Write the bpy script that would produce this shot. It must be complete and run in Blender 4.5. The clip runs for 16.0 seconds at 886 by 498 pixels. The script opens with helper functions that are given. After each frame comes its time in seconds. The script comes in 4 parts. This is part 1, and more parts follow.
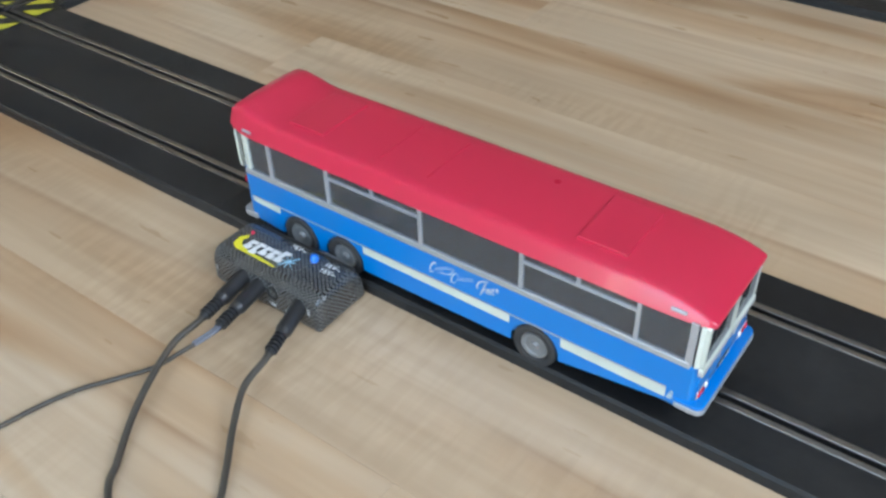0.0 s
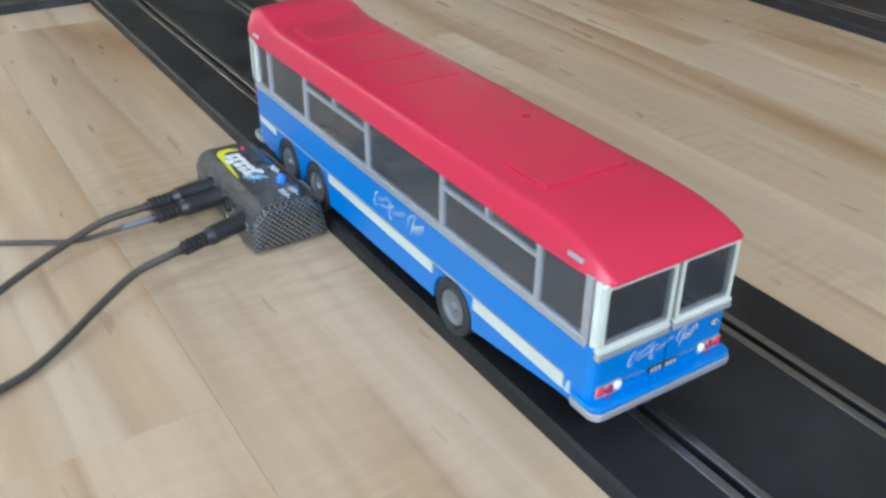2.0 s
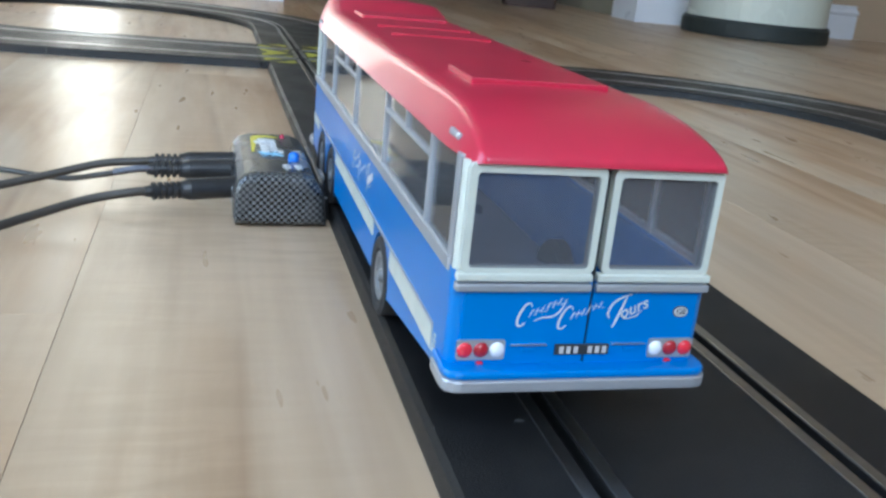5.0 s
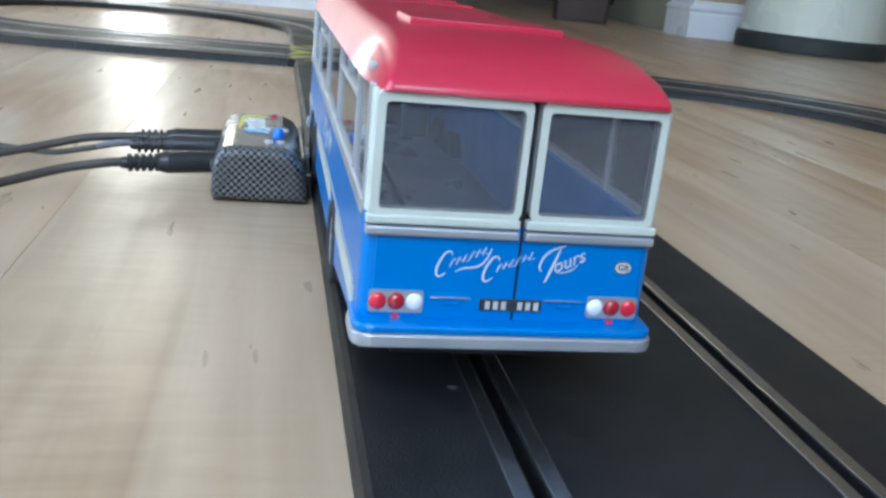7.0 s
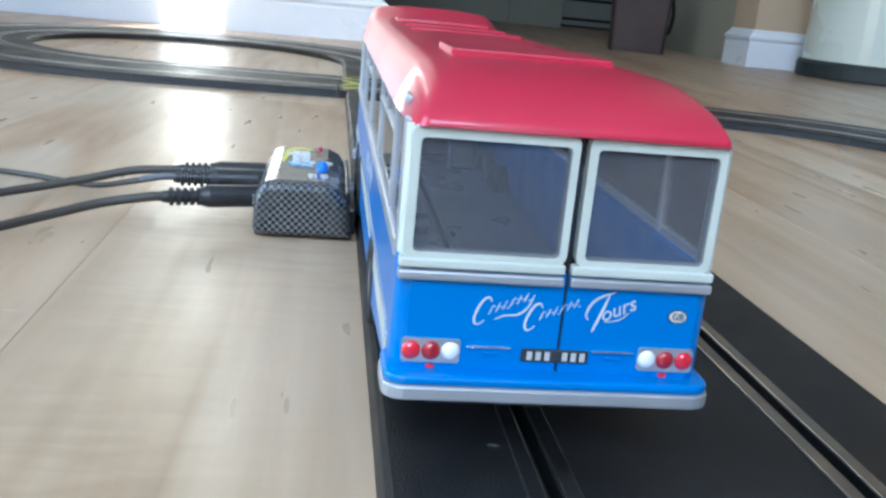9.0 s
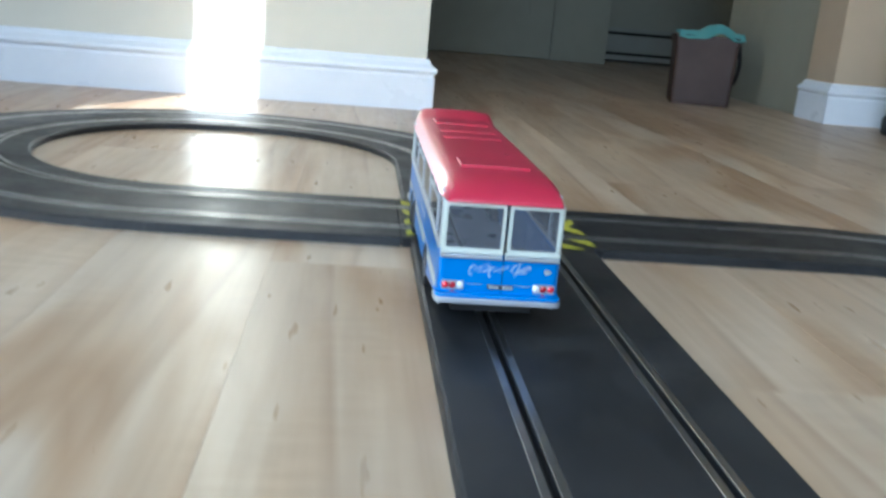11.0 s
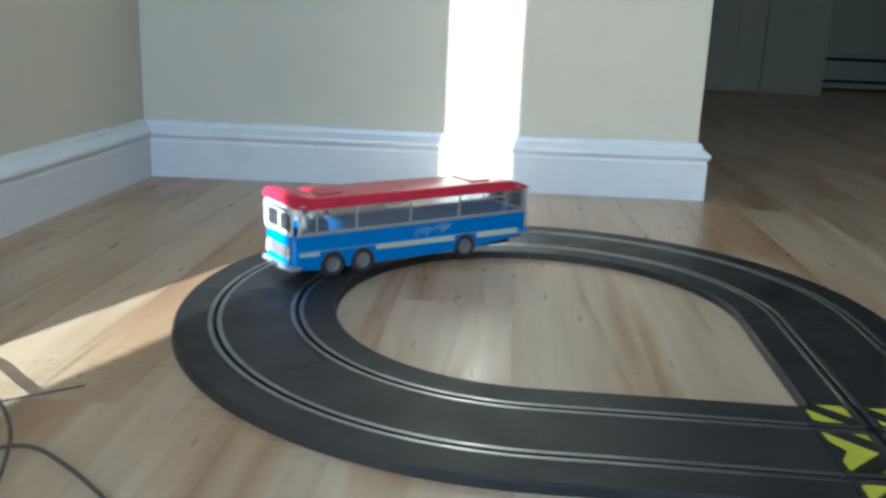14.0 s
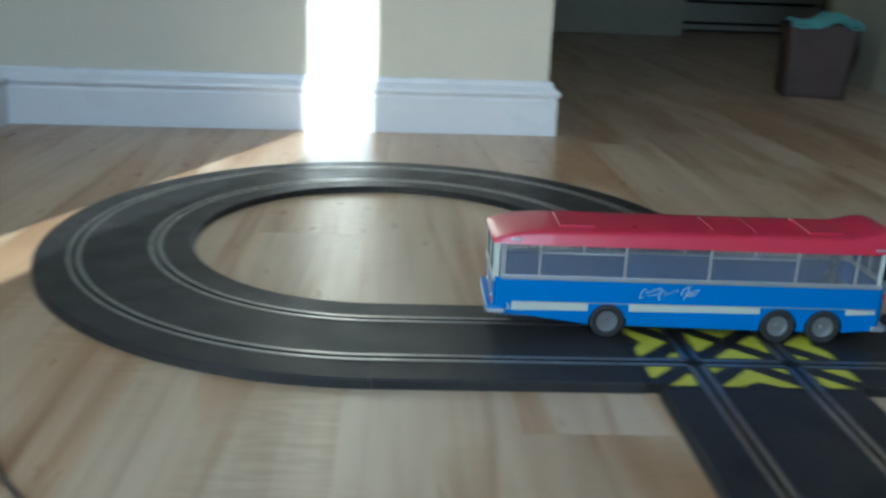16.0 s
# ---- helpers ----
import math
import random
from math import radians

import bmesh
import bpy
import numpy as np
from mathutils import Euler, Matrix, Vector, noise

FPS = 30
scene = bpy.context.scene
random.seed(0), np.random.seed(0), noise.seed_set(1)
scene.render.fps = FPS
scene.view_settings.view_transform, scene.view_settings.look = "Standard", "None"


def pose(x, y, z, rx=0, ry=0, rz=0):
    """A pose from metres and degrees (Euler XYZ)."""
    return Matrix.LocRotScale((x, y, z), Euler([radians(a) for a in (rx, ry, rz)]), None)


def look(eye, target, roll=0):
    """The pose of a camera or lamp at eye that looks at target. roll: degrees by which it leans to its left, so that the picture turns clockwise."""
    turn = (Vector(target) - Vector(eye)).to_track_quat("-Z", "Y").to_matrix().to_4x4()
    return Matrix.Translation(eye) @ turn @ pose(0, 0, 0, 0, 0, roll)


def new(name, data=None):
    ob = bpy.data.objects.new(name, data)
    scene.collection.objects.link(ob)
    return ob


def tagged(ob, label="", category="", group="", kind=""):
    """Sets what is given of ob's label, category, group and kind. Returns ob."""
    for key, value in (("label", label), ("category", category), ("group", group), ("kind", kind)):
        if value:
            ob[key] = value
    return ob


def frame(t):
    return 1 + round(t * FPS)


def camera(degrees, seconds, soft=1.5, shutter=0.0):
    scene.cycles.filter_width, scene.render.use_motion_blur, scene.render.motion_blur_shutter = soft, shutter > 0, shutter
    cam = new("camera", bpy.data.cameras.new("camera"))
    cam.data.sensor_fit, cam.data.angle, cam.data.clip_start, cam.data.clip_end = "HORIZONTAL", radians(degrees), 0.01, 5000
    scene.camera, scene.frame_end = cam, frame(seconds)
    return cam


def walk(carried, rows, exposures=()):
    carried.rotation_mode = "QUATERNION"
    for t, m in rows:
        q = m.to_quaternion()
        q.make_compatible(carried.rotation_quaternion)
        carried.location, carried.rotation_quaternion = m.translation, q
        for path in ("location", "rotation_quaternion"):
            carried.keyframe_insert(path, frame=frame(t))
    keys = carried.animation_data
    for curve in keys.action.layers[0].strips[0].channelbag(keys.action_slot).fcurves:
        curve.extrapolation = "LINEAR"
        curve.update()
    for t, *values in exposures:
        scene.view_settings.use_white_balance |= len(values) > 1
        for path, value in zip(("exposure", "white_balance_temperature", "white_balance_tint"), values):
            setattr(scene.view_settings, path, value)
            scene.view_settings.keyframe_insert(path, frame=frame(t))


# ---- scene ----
cam = camera(52.0, 16.0, 2.7, 0.5)
PATH = [
    (0, (-0.401, -0.931, 0.395), (0.835, 0.008, -0.866), -1.9),
    (0.5, (-0.378, -0.956, 0.368), (0.802, 0.096, -0.857), -2.7),
    (1, (-0.341, -0.988, 0.333), (0.743, 0.217, -0.839), -2.1),
    (1.5, (-0.308, -1.015, 0.294), (0.702, 0.321, -0.8), 0.6),
    (2, (-0.269, -1.037, 0.262), (0.659, 0.404, -0.768), 0.6),
    (2.5, (-0.235, -1.051, 0.225), (0.625, 0.47, -0.748), 2.1),
    (3, (-0.214, -1.054, 0.199), (0.577, 0.557, -0.685), 2.4),
    (3.5, (-0.184, -1.05, 0.161), (0.538, 0.657, -0.59), 2.9),
    (3.7, (-0.176, -1.049, 0.15), (0.523, 0.696, -0.533), 4.0),
    (5.8, (-0.123, -1.047, 0.131), (0.289, 0.807, -0.494), 5.0),
    (6, (-0.12, -1.046, 0.129), (0.269, 0.809, -0.512), 5.0),
    (6.5, (-0.11, -1.047, 0.119), (0.254, 0.811, -0.524), 5.3),
    (7, (-0.1, -1.043, 0.114), (0.287, 0.829, -0.476), 6.0),
    (7.5, (-0.096, -1.04, 0.115), (0.282, 0.843, -0.443), 5.9),
    (8, (-0.095, -1.037, 0.112), (0.255, 0.862, -0.411), 5.8),
    (8.2, (-0.094, -1.035, 0.112), (0.233, 0.865, -0.421), 5.8),
    (10.3, (-0.098, -0.941, 0.140), (0.143, 0.969, -0.402), 5.4),
    (10.5, (-0.109, -0.908, 0.153), (0.132, 1.003, -0.385), 5.6),
    (11, (-0.127, -0.801, 0.192), (0.077, 1.123, -0.317), 5.0),
    (11.5, (-0.162, -0.71, 0.224), (-0.004, 1.224, -0.261), 5.0),
    (12, (-0.203, -0.649, 0.244), (-0.096, 1.292, -0.228), 4.5),
    (12.5, (-0.234, -0.629, 0.258), (-0.198, 1.316, -0.206), 3.8),
    (13, (-0.256, -0.626, 0.275), (-0.28, 1.318, -0.195), 3.3),
    (13.5, (-0.284, -0.62, 0.288), (-0.361, 1.316, -0.206), 3.0),
    (14, (-0.323, -0.609, 0.299), (-0.457, 1.321, -0.207), 2.3),
    (14.5, (-0.36, -0.6, 0.3), (-0.544, 1.328, -0.2), 1.6),
    (15, (-0.368, -0.609, 0.297), (-0.601, 1.307, -0.227), 1.0),
    (15.5, (-0.338, -0.645, 0.297), (-0.481, 1.262, -0.289), 1.6),
    (16, (-0.277, -0.681, 0.302), (-0.167, 1.221, -0.306), 2.4),
]
EXPOSURES = [(0, 2.82, 5720, 10), (2, 2.86, 5560, 10), (3.5, 2.7, 5400, 10), (6, 2.65, 5200, 9), (8, 2.72, 5120, 9), (10.5, 2.95, 5020, 7), (12.5, 2.3, 5050, 2), (15, 2.17, 4950, 1), (15.5, 2.02, 4950, 0), (16, 2.0, 4950, 0)]
walk(cam, [(t, look(eye, target, roll)) for t, eye, target, roll in PATH], EXPOSURES)

# ---- light ----
SUN_AZ = Vector((0.385, 1.0, 0)).normalized()
SUN_EL = radians(14)
world = bpy.data.worlds.new("world")
scene.world = world
world.use_nodes = True
wn = world.node_tree
sky = wn.nodes.new("ShaderNodeTexSky")
sky.sky_type = "NISHITA"
sky.sun_disc = False
sky.sun_elevation = SUN_EL
sky.sun_rotation = math.atan2(-SUN_AZ.x, -SUN_AZ.y)
wn.nodes["Background"].inputs[1].default_value = 0.12
wn.links.new(sky.outputs[0], wn.nodes["Background"].inputs[0])
sun_data = bpy.data.lights.new("sun", "SUN")
sun_data.energy, sun_data.angle, sun_data.color = 5.0, radians(0.53), (1.0, 0.93, 0.8)
sun = new("sun", sun_data)
sun.matrix_world = look((-3, -5, 3), Vector((-3, -5, 3)) + SUN_AZ * math.cos(SUN_EL) - Vector((0, 0, math.sin(SUN_EL))))


def area_lamp(name, eye, target, width, height, watts, colour):
    """An area lamp: sky light in an opening, or added fill."""
    data = bpy.data.lights.new(name, "AREA")
    data.shape, data.size, data.size_y = "RECTANGLE", width, height
    data.energy, data.color = watts, colour
    new(name, data).matrix_world = look(eye, target)


area_lamp("door_light", (-1.05, -0.82, 1.03), (1.0, -0.78, 0.95), 0.58, 1.95, 1.9, (0.8, 0.92, 1.0))
# Fill lamp added inside an unseen south window to even out the light
area_lamp("window_light", (-0.3, -2.49, 1.3), (0.1, 0.5, 0.5), 1.05, 1.4, 9.2, (0.84, 0.93, 1.0))


# ---- materials ----
def material(name, base, rough=0.5, metal=0.0, second=None, scale=40.0, amount=0.5, bump=0.0, bump_scale=200.0, spec=0.5, coat=0.0, rough_var=0.08):
    """A principled surface with colour, gloss and relief that vary at two scales."""
    m = bpy.data.materials.new(name)
    m.use_nodes = True
    t = m.node_tree
    p = t.nodes["Principled BSDF"]
    p.inputs["Roughness"].default_value = rough
    p.inputs["Metallic"].default_value = metal
    p.inputs["Specular IOR Level"].default_value = spec
    p.inputs["Coat Weight"].default_value = coat
    second = second or tuple(c * 0.82 for c in base)
    co = t.nodes.new("ShaderNodeTexCoord")
    n1, n2 = t.nodes.new("ShaderNodeTexNoise"), t.nodes.new("ShaderNodeTexNoise")
    n1.inputs["Scale"].default_value, n2.inputs["Scale"].default_value = scale, scale * 7
    n1.inputs["Detail"].default_value = n2.inputs["Detail"].default_value = 4
    add = t.nodes.new("ShaderNodeMath")
    add.operation = "MULTIPLY_ADD"
    add.inputs[1].default_value = 0.4
    ramp = t.nodes.new("ShaderNodeValToRGB")
    ramp.color_ramp.elements[0].position, ramp.color_ramp.elements[1].position = 0.55, 0.95
    ramp.color_ramp.elements[0].color, ramp.color_ramp.elements[1].color = (*base, 1), (*[b + (s - b) * amount for b, s in zip(base, second)], 1)
    for n in (n1, n2):
        t.links.new(co.outputs["Object"], n.inputs["Vector"])
    t.links.new(n2.outputs[0], add.inputs[0])
    t.links.new(n1.outputs[0], add.inputs[2])
    t.links.new(add.outputs[0], ramp.inputs[0])
    t.links.new(ramp.outputs[0], p.inputs["Base Color"])
    mr = t.nodes.new("ShaderNodeMapRange")
    mr.inputs["From Min"].default_value, mr.inputs["From Max"].default_value = 0.3, 0.7
    mr.inputs["To Min"].default_value, mr.inputs["To Max"].default_value = max(rough - rough_var, 0.02), min(rough + rough_var, 1)
    t.links.new(n1.outputs[0], mr.inputs[0])
    t.links.new(mr.outputs[0], p.inputs["Roughness"])
    if bump:
        b, nb = t.nodes.new("ShaderNodeBump"), t.nodes.new("ShaderNodeTexNoise")
        nb.inputs["Scale"].default_value = bump_scale
        b.inputs["Strength"].default_value, b.inputs["Distance"].default_value = bump, 0.001
        t.links.new(co.outputs["Object"], nb.inputs["Vector"])
        t.links.new(nb.outputs[0], b.inputs["Height"])
        t.links.new(b.outputs[0], p.inputs["Normal"])
    return m


def wood_material():
    m = bpy.data.materials.new("laminate_wood")
    m.use_nodes = True
    t = m.node_tree
    p = t.nodes["Principled BSDF"]
    geo, info = t.nodes.new("ShaderNodeNewGeometry"), t.nodes.new("ShaderNodeObjectInfo")
    offset = t.nodes.new("ShaderNodeVectorMath")
    offset.operation = "SCALE"
    offset.inputs[0].default_value = (7.3, 31.7, 0)
    t.links.new(info.outputs["Random"], offset.inputs["Scale"])
    add = t.nodes.new("ShaderNodeVectorMath")
    t.links.new(geo.outputs["Position"], add.inputs[0])
    t.links.new(offset.outputs[0], add.inputs[1])

    def mapped(sx, sy):
        mp = t.nodes.new("ShaderNodeMapping")
        mp.inputs["Scale"].default_value = (sx, sy, 1)
        t.links.new(add.outputs[0], mp.inputs["Vector"])
        return mp.outputs[0]

    def tex_noise(vec, scale, detail=4, distort=0.0):
        n = t.nodes.new("ShaderNodeTexNoise")
        n.inputs["Scale"].default_value, n.inputs["Detail"].default_value, n.inputs["Distortion"].default_value = scale, detail, distort
        t.links.new(vec, n.inputs["Vector"])
        return n.outputs[0]

    def ramped(fac, stops):
        r = t.nodes.new("ShaderNodeValToRGB")
        while len(r.color_ramp.elements) < len(stops):
            r.color_ramp.elements.new(0.5)
        for e, (pos, c) in zip(r.color_ramp.elements, stops):
            e.position, e.color = pos, (*c, 1)
        t.links.new(fac, r.inputs[0])
        return r.outputs[0]

    def mixed(kind, fac, a, b):
        mx = t.nodes.new("ShaderNodeMix")
        mx.data_type, mx.blend_type = "RGBA", kind
        if isinstance(fac, float):
            mx.inputs[0].default_value = fac
        else:
            t.links.new(fac, mx.inputs[0])
        t.links.new(a, mx.inputs[6])
        t.links.new(b, mx.inputs[7])
        return mx.outputs[2]

    # tone of the plank, broad figure, brown heart streaks, cathedral rings, fine pores
    tone = ramped(info.outputs["Random"], [(0.0, (0.43, 0.325, 0.218)), (0.35, (0.50, 0.398, 0.285)), (0.7, (0.455, 0.35, 0.238)), (1.0, (0.53, 0.43, 0.315))])
    figure = ramped(tex_noise(mapped(7, 1.3), 1.0, 5, 1.2), [(0.3, (0.86, 0.84, 0.82)), (0.7, (1.08, 1.06, 1.03))])
    streak = ramped(tex_noise(mapped(8, 1.1), 1.0, 1.5, 1.3), [(0.50, (1, 1, 1)), (0.58, (0.87, 0.79, 0.70)), (0.66, (0.72, 0.59, 0.47)), (0.76, (0.92, 0.85, 0.77))])
    wave = t.nodes.new("ShaderNodeTexWave")
    wave.wave_type, wave.bands_direction, wave.wave_profile = "BANDS", "X", "SAW"
    wave.inputs["Scale"].default_value, wave.inputs["Distortion"].default_value = 0.55, 9.0
    wave.inputs["Detail"].default_value, wave.inputs["Detail Scale"].default_value, wave.inputs["Detail Roughness"].default_value = 2.0, 0.55, 0.45
    t.links.new(mapped(7, 1.9), wave.inputs["Vector"])
    rings = ramped(wave.outputs[0], [(0.0, (1.03, 1.03, 1.03)), (0.6, (0.96, 0.94, 0.91)), (0.88, (0.86, 0.78, 0.70)), (0.955, (0.64, 0.53, 0.44)), (1.0, (1.0, 0.99, 0.98))])
    patchy = tex_noise(mapped(5, 2.2), 1.7, 2, 0.6)
    patch = t.nodes.new("ShaderNodeMapRange")
    for key, val in (("From Min", 0.38), ("From Max", 0.66), ("To Min", 0.12), ("To Max", 0.95)):
        patch.inputs[key].default_value = val
    t.links.new(patchy, patch.inputs[0])
    pores = ramped(tex_noise(mapped(85, 3.5), 1.0, 2, 0.3), [(0.3, (0.85, 0.81, 0.77)), (0.62, (1.03, 1.03, 1.03))])
    col = mixed("MULTIPLY", 1.0, tone, figure)
    col = mixed("MULTIPLY", 1.0, col, streak)
    col = mixed("MULTIPLY", patch.outputs[0], col, rings)
    # silky cross ripple in places
    ripple = ramped(tex_noise(mapped(26, 150), 1.0, 2, 0.5), [(0.40, (0.90, 0.88, 0.85)), (0.60, (1.05, 1.05, 1.04))])
    spot = t.nodes.new("ShaderNodeMapRange")
    for key, val in (("From Min", 0.5), ("From Max", 0.66), ("To Min", 0.0), ("To Max", 0.85)):
        spot.inputs[key].default_value = val
    t.links.new(tex_noise(mapped(6, 3), 1.0, 2, 0.4), spot.inputs[0])
    col = mixed("MULTIPLY", spot.outputs[0], col, ripple)
    col = mixed("MULTIPLY", 0.7, col, pores)
    t.links.new(col, p.inputs["Base Color"])
    p.inputs["Specular IOR Level"].default_value = 0.4
    rr = t.nodes.new("ShaderNodeMapRange")
    rr.inputs["From Min"].default_value, rr.inputs["From Max"].default_value = 0.3, 0.7
    rr.inputs["To Min"].default_value, rr.inputs["To Max"].default_value = 0.27, 0.38
    t.links.new(tex_noise(mapped(90, 14), 1.0, 3), rr.inputs[0])
    t.links.new(rr.outputs[0], p.inputs["Roughness"])
    b = t.nodes.new("ShaderNodeBump")
    b.inputs["Strength"].default_value, b.inputs["Distance"].default_value = 0.22, 0.0005
    t.links.new(tex_noise(mapped(300, 90), 1.0, 2), b.inputs["Height"])
    t.links.new(b.outputs[0], p.inputs["Normal"])
    return m


def track_material():
    """Black plastic that has greyed unevenly from piece to piece, with a few pale specks and scuffs."""
    m = material("black_track_plastic", (0.011, 0.011, 0.0115), 0.46, second=(0.036, 0.034, 0.032), scale=22, amount=0.5, bump=0.35, bump_scale=1500, spec=0.26, rough_var=0.1)
    t = m.node_tree
    p = t.nodes["Principled BSDF"]
    base = p.inputs["Base Color"].links[0].from_socket
    info, geo = t.nodes.new("ShaderNodeObjectInfo"), t.nodes.new("ShaderNodeNewGeometry")
    tone = t.nodes.new("ShaderNodeMapRange")
    tone.inputs["To Min"].default_value, tone.inputs["To Max"].default_value = 0.85, 1.35
    t.links.new(info.outputs["Random"], tone.inputs[0])
    grey = t.nodes.new("ShaderNodeVectorMath")
    grey.operation = "SCALE"
    t.links.new(base, grey.inputs[0])
    t.links.new(tone.outputs[0], grey.inputs["Scale"])
    cells = t.nodes.new("ShaderNodeTexVoronoi")
    cells.inputs["Scale"].default_value = 21
    warp = t.nodes.new("ShaderNodeMapping")
    warp.inputs["Scale"].default_value = (1.0, 1.5, 1.0)
    t.links.new(geo.outputs["Position"], warp.inputs["Vector"])
    t.links.new(warp.outputs[0], cells.inputs["Vector"])
    dot = t.nodes.new("ShaderNodeMapRange")
    for key, val in (("From Min", 0.035), ("From Max", 0.05), ("To Min", 1.0), ("To Max", 0.0)):
        dot.inputs[key].default_value = val
    t.links.new(cells.outputs["Distance"], dot.inputs[0])
    split = t.nodes.new("ShaderNodeSeparateColor")
    t.links.new(cells.outputs["Color"], split.inputs[0])
    few = t.nodes.new("ShaderNodeMath")
    few.operation = "GREATER_THAN"
    few.inputs[1].default_value = 0.86
    t.links.new(split.outputs[0], few.inputs[0])
    both = t.nodes.new("ShaderNodeMath")
    both.operation = "MULTIPLY"
    t.links.new(dot.outputs[0], both.inputs[0])
    t.links.new(few.outputs[0], both.inputs[1])
    mx = t.nodes.new("ShaderNodeMix")
    mx.data_type = "RGBA"
    mx.inputs[7].default_value = (0.09, 0.088, 0.082, 1)
    t.links.new(both.outputs[0], mx.inputs[0])
    t.links.new(grey.outputs[0], mx.inputs[6])
    t.links.new(mx.outputs[2], p.inputs["Base Color"])
    return m


def carbon_material():
    """Black plastic printed with a woven carbon pattern."""
    m = material("carbon_weave_plastic", (0.012, 0.012, 0.013), 0.28, coat=0.3)
    t = m.node_tree
    p = t.nodes["Principled BSDF"]
    co = t.nodes.new("ShaderNodeTexCoord")
    mp = t.nodes.new("ShaderNodeMapping")
    mp.inputs["Rotation"].default_value = (0, 0, 0)
    ch = t.nodes.new("ShaderNodeTexChecker")
    ch.inputs["Scale"].default_value = 600
    ch.inputs["Color1"].default_value, ch.inputs["Color2"].default_value = (0.003, 0.003, 0.0035, 1), (0.10, 0.10, 0.097, 1)
    t.links.new(co.outputs["Object"], mp.inputs["Vector"])
    t.links.new(mp.outputs[0], ch.inputs["Vector"])
    t.links.new(ch.outputs["Color"], p.inputs["Base Color"])
    return m


def glass_material(name, tint, rough=0.05, haze=0.065):
    m = bpy.data.materials.new(name)
    m.use_nodes = True
    t = m.node_tree
    t.nodes.remove(t.nodes["Principled BSDF"])
    tr, gl, mx, fr = [t.nodes.new(k) for k in ("ShaderNodeBsdfTransparent", "ShaderNodeBsdfGlossy", "ShaderNodeMixShader", "ShaderNodeFresnel")]
    tr.inputs[0].default_value = (*tint, 1)
    gl.inputs["Roughness"].default_value = rough
    fr.inputs[0].default_value = 1.45
    # Pale diffuse share stands in for the room's reflection in the panes
    df, mirror_veil = t.nodes.new("ShaderNodeBsdfDiffuse"), t.nodes.new("ShaderNodeMixShader")
    df.inputs[0].default_value = (0.55, 0.56, 0.6, 1)
    mirror_veil.inputs[0].default_value = haze
    t.links.new(tr.outputs[0], mirror_veil.inputs[1])
    t.links.new(df.outputs[0], mirror_veil.inputs[2])
    t.links.new(fr.outputs[0], mx.inputs[0])
    t.links.new(mirror_veil.outputs[0], mx.inputs[1])
    t.links.new(gl.outputs[0], mx.inputs[2])
    t.links.new(mx.outputs[0], t.nodes["Material Output"].inputs[0])
    return m


M_WOOD = wood_material()
M_SUB = material("joint_brown", (0.3, 0.22, 0.155), 0.8)
M_WALL = material("cream_wall_paint", (0.66, 0.63, 0.53), 0.75, second=(0.6, 0.57, 0.48), scale=3, bump=0.12, bump_scale=260, spec=0.25)
# Sage wall paint, set darker so the hallway's dimness is partly in the colour
M_GREEN = material("darkened_sage_paint", (0.32, 0.31, 0.24), 0.8, scale=3, bump=0.1, bump_scale=260, spec=0.25)
M_TANWALL = material("tan_wall_paint", (0.5, 0.39, 0.27), 0.8, scale=3, spec=0.25)
M_TRIM = material("white_gloss_trim", (0.76, 0.79, 0.84), 0.32, second=(0.68, 0.71, 0.76), scale=9, spec=0.5)
M_CEIL = material("ceiling_paint", (0.72, 0.71, 0.67), 0.9, scale=3)
M_TRACK = track_material()
M_SLOT = material("slot_black", (0.004, 0.004, 0.004), 0.7)
M_RAIL = material("steel_rail", (0.38, 0.378, 0.372), 0.36, 1.0, second=(0.22, 0.218, 0.215), scale=60, amount=0.6, rough_var=0.08)
M_YELLOW = material("yellow_print", (0.5, 0.47, 0.03), 0.5, second=(0.36, 0.34, 0.03), scale=80)
M_WHITE = material("white_print", (0.62, 0.62, 0.6), 0.5, second=(0.42, 0.42, 0.42), scale=90)
M_INK = material("black_print", (0.02, 0.02, 0.022), 0.5)
M_RED = material("red_bus_paint", (0.455, 0.018, 0.05), 0.3, second=(0.43, 0.017, 0.047), scale=9, amount=0.3, coat=0.25, rough_var=0.04)
M_BLUE = material("blue_bus_paint", (0.007, 0.16, 0.5), 0.36, second=(0.007, 0.14, 0.44), scale=9, amount=0.4, coat=0.15, rough_var=0.04)
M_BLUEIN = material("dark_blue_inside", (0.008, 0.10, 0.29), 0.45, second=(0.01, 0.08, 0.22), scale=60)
M_FLOORIN = material("grey_blue_inside_floor", (0.17, 0.18, 0.22), 0.3, second=(0.11, 0.12, 0.16), scale=30)
M_CREAM = material("cream_bus_paint", (0.52, 0.55, 0.49), 0.4, second=(0.46, 0.48, 0.41), scale=90)
M_SILVER = material("silver_bus_paint", (0.4, 0.415, 0.44), 0.38, 0.5, second=(0.42, 0.43, 0.45), scale=90)
M_CHROME = material("chrome_plastic", (0.75, 0.76, 0.78), 0.16, 0.95, scale=90)
M_TYRE = material("tyre_rubber", (0.018, 0.018, 0.019), 0.75, second=(0.04, 0.038, 0.036), scale=90, bump=0.3, bump_scale=900)
M_HUB = material("grey_hub_plastic", (0.19, 0.195, 0.2), 0.45, 0.3, scale=90)
M_GLASS = glass_material("window_glass", (0.93, 0.94, 0.96))
# side panes carry more of that painted reflection
M_SIDEGLASS = glass_material("veiled_side_glass", (0.93, 0.94, 0.96), haze=0.10)
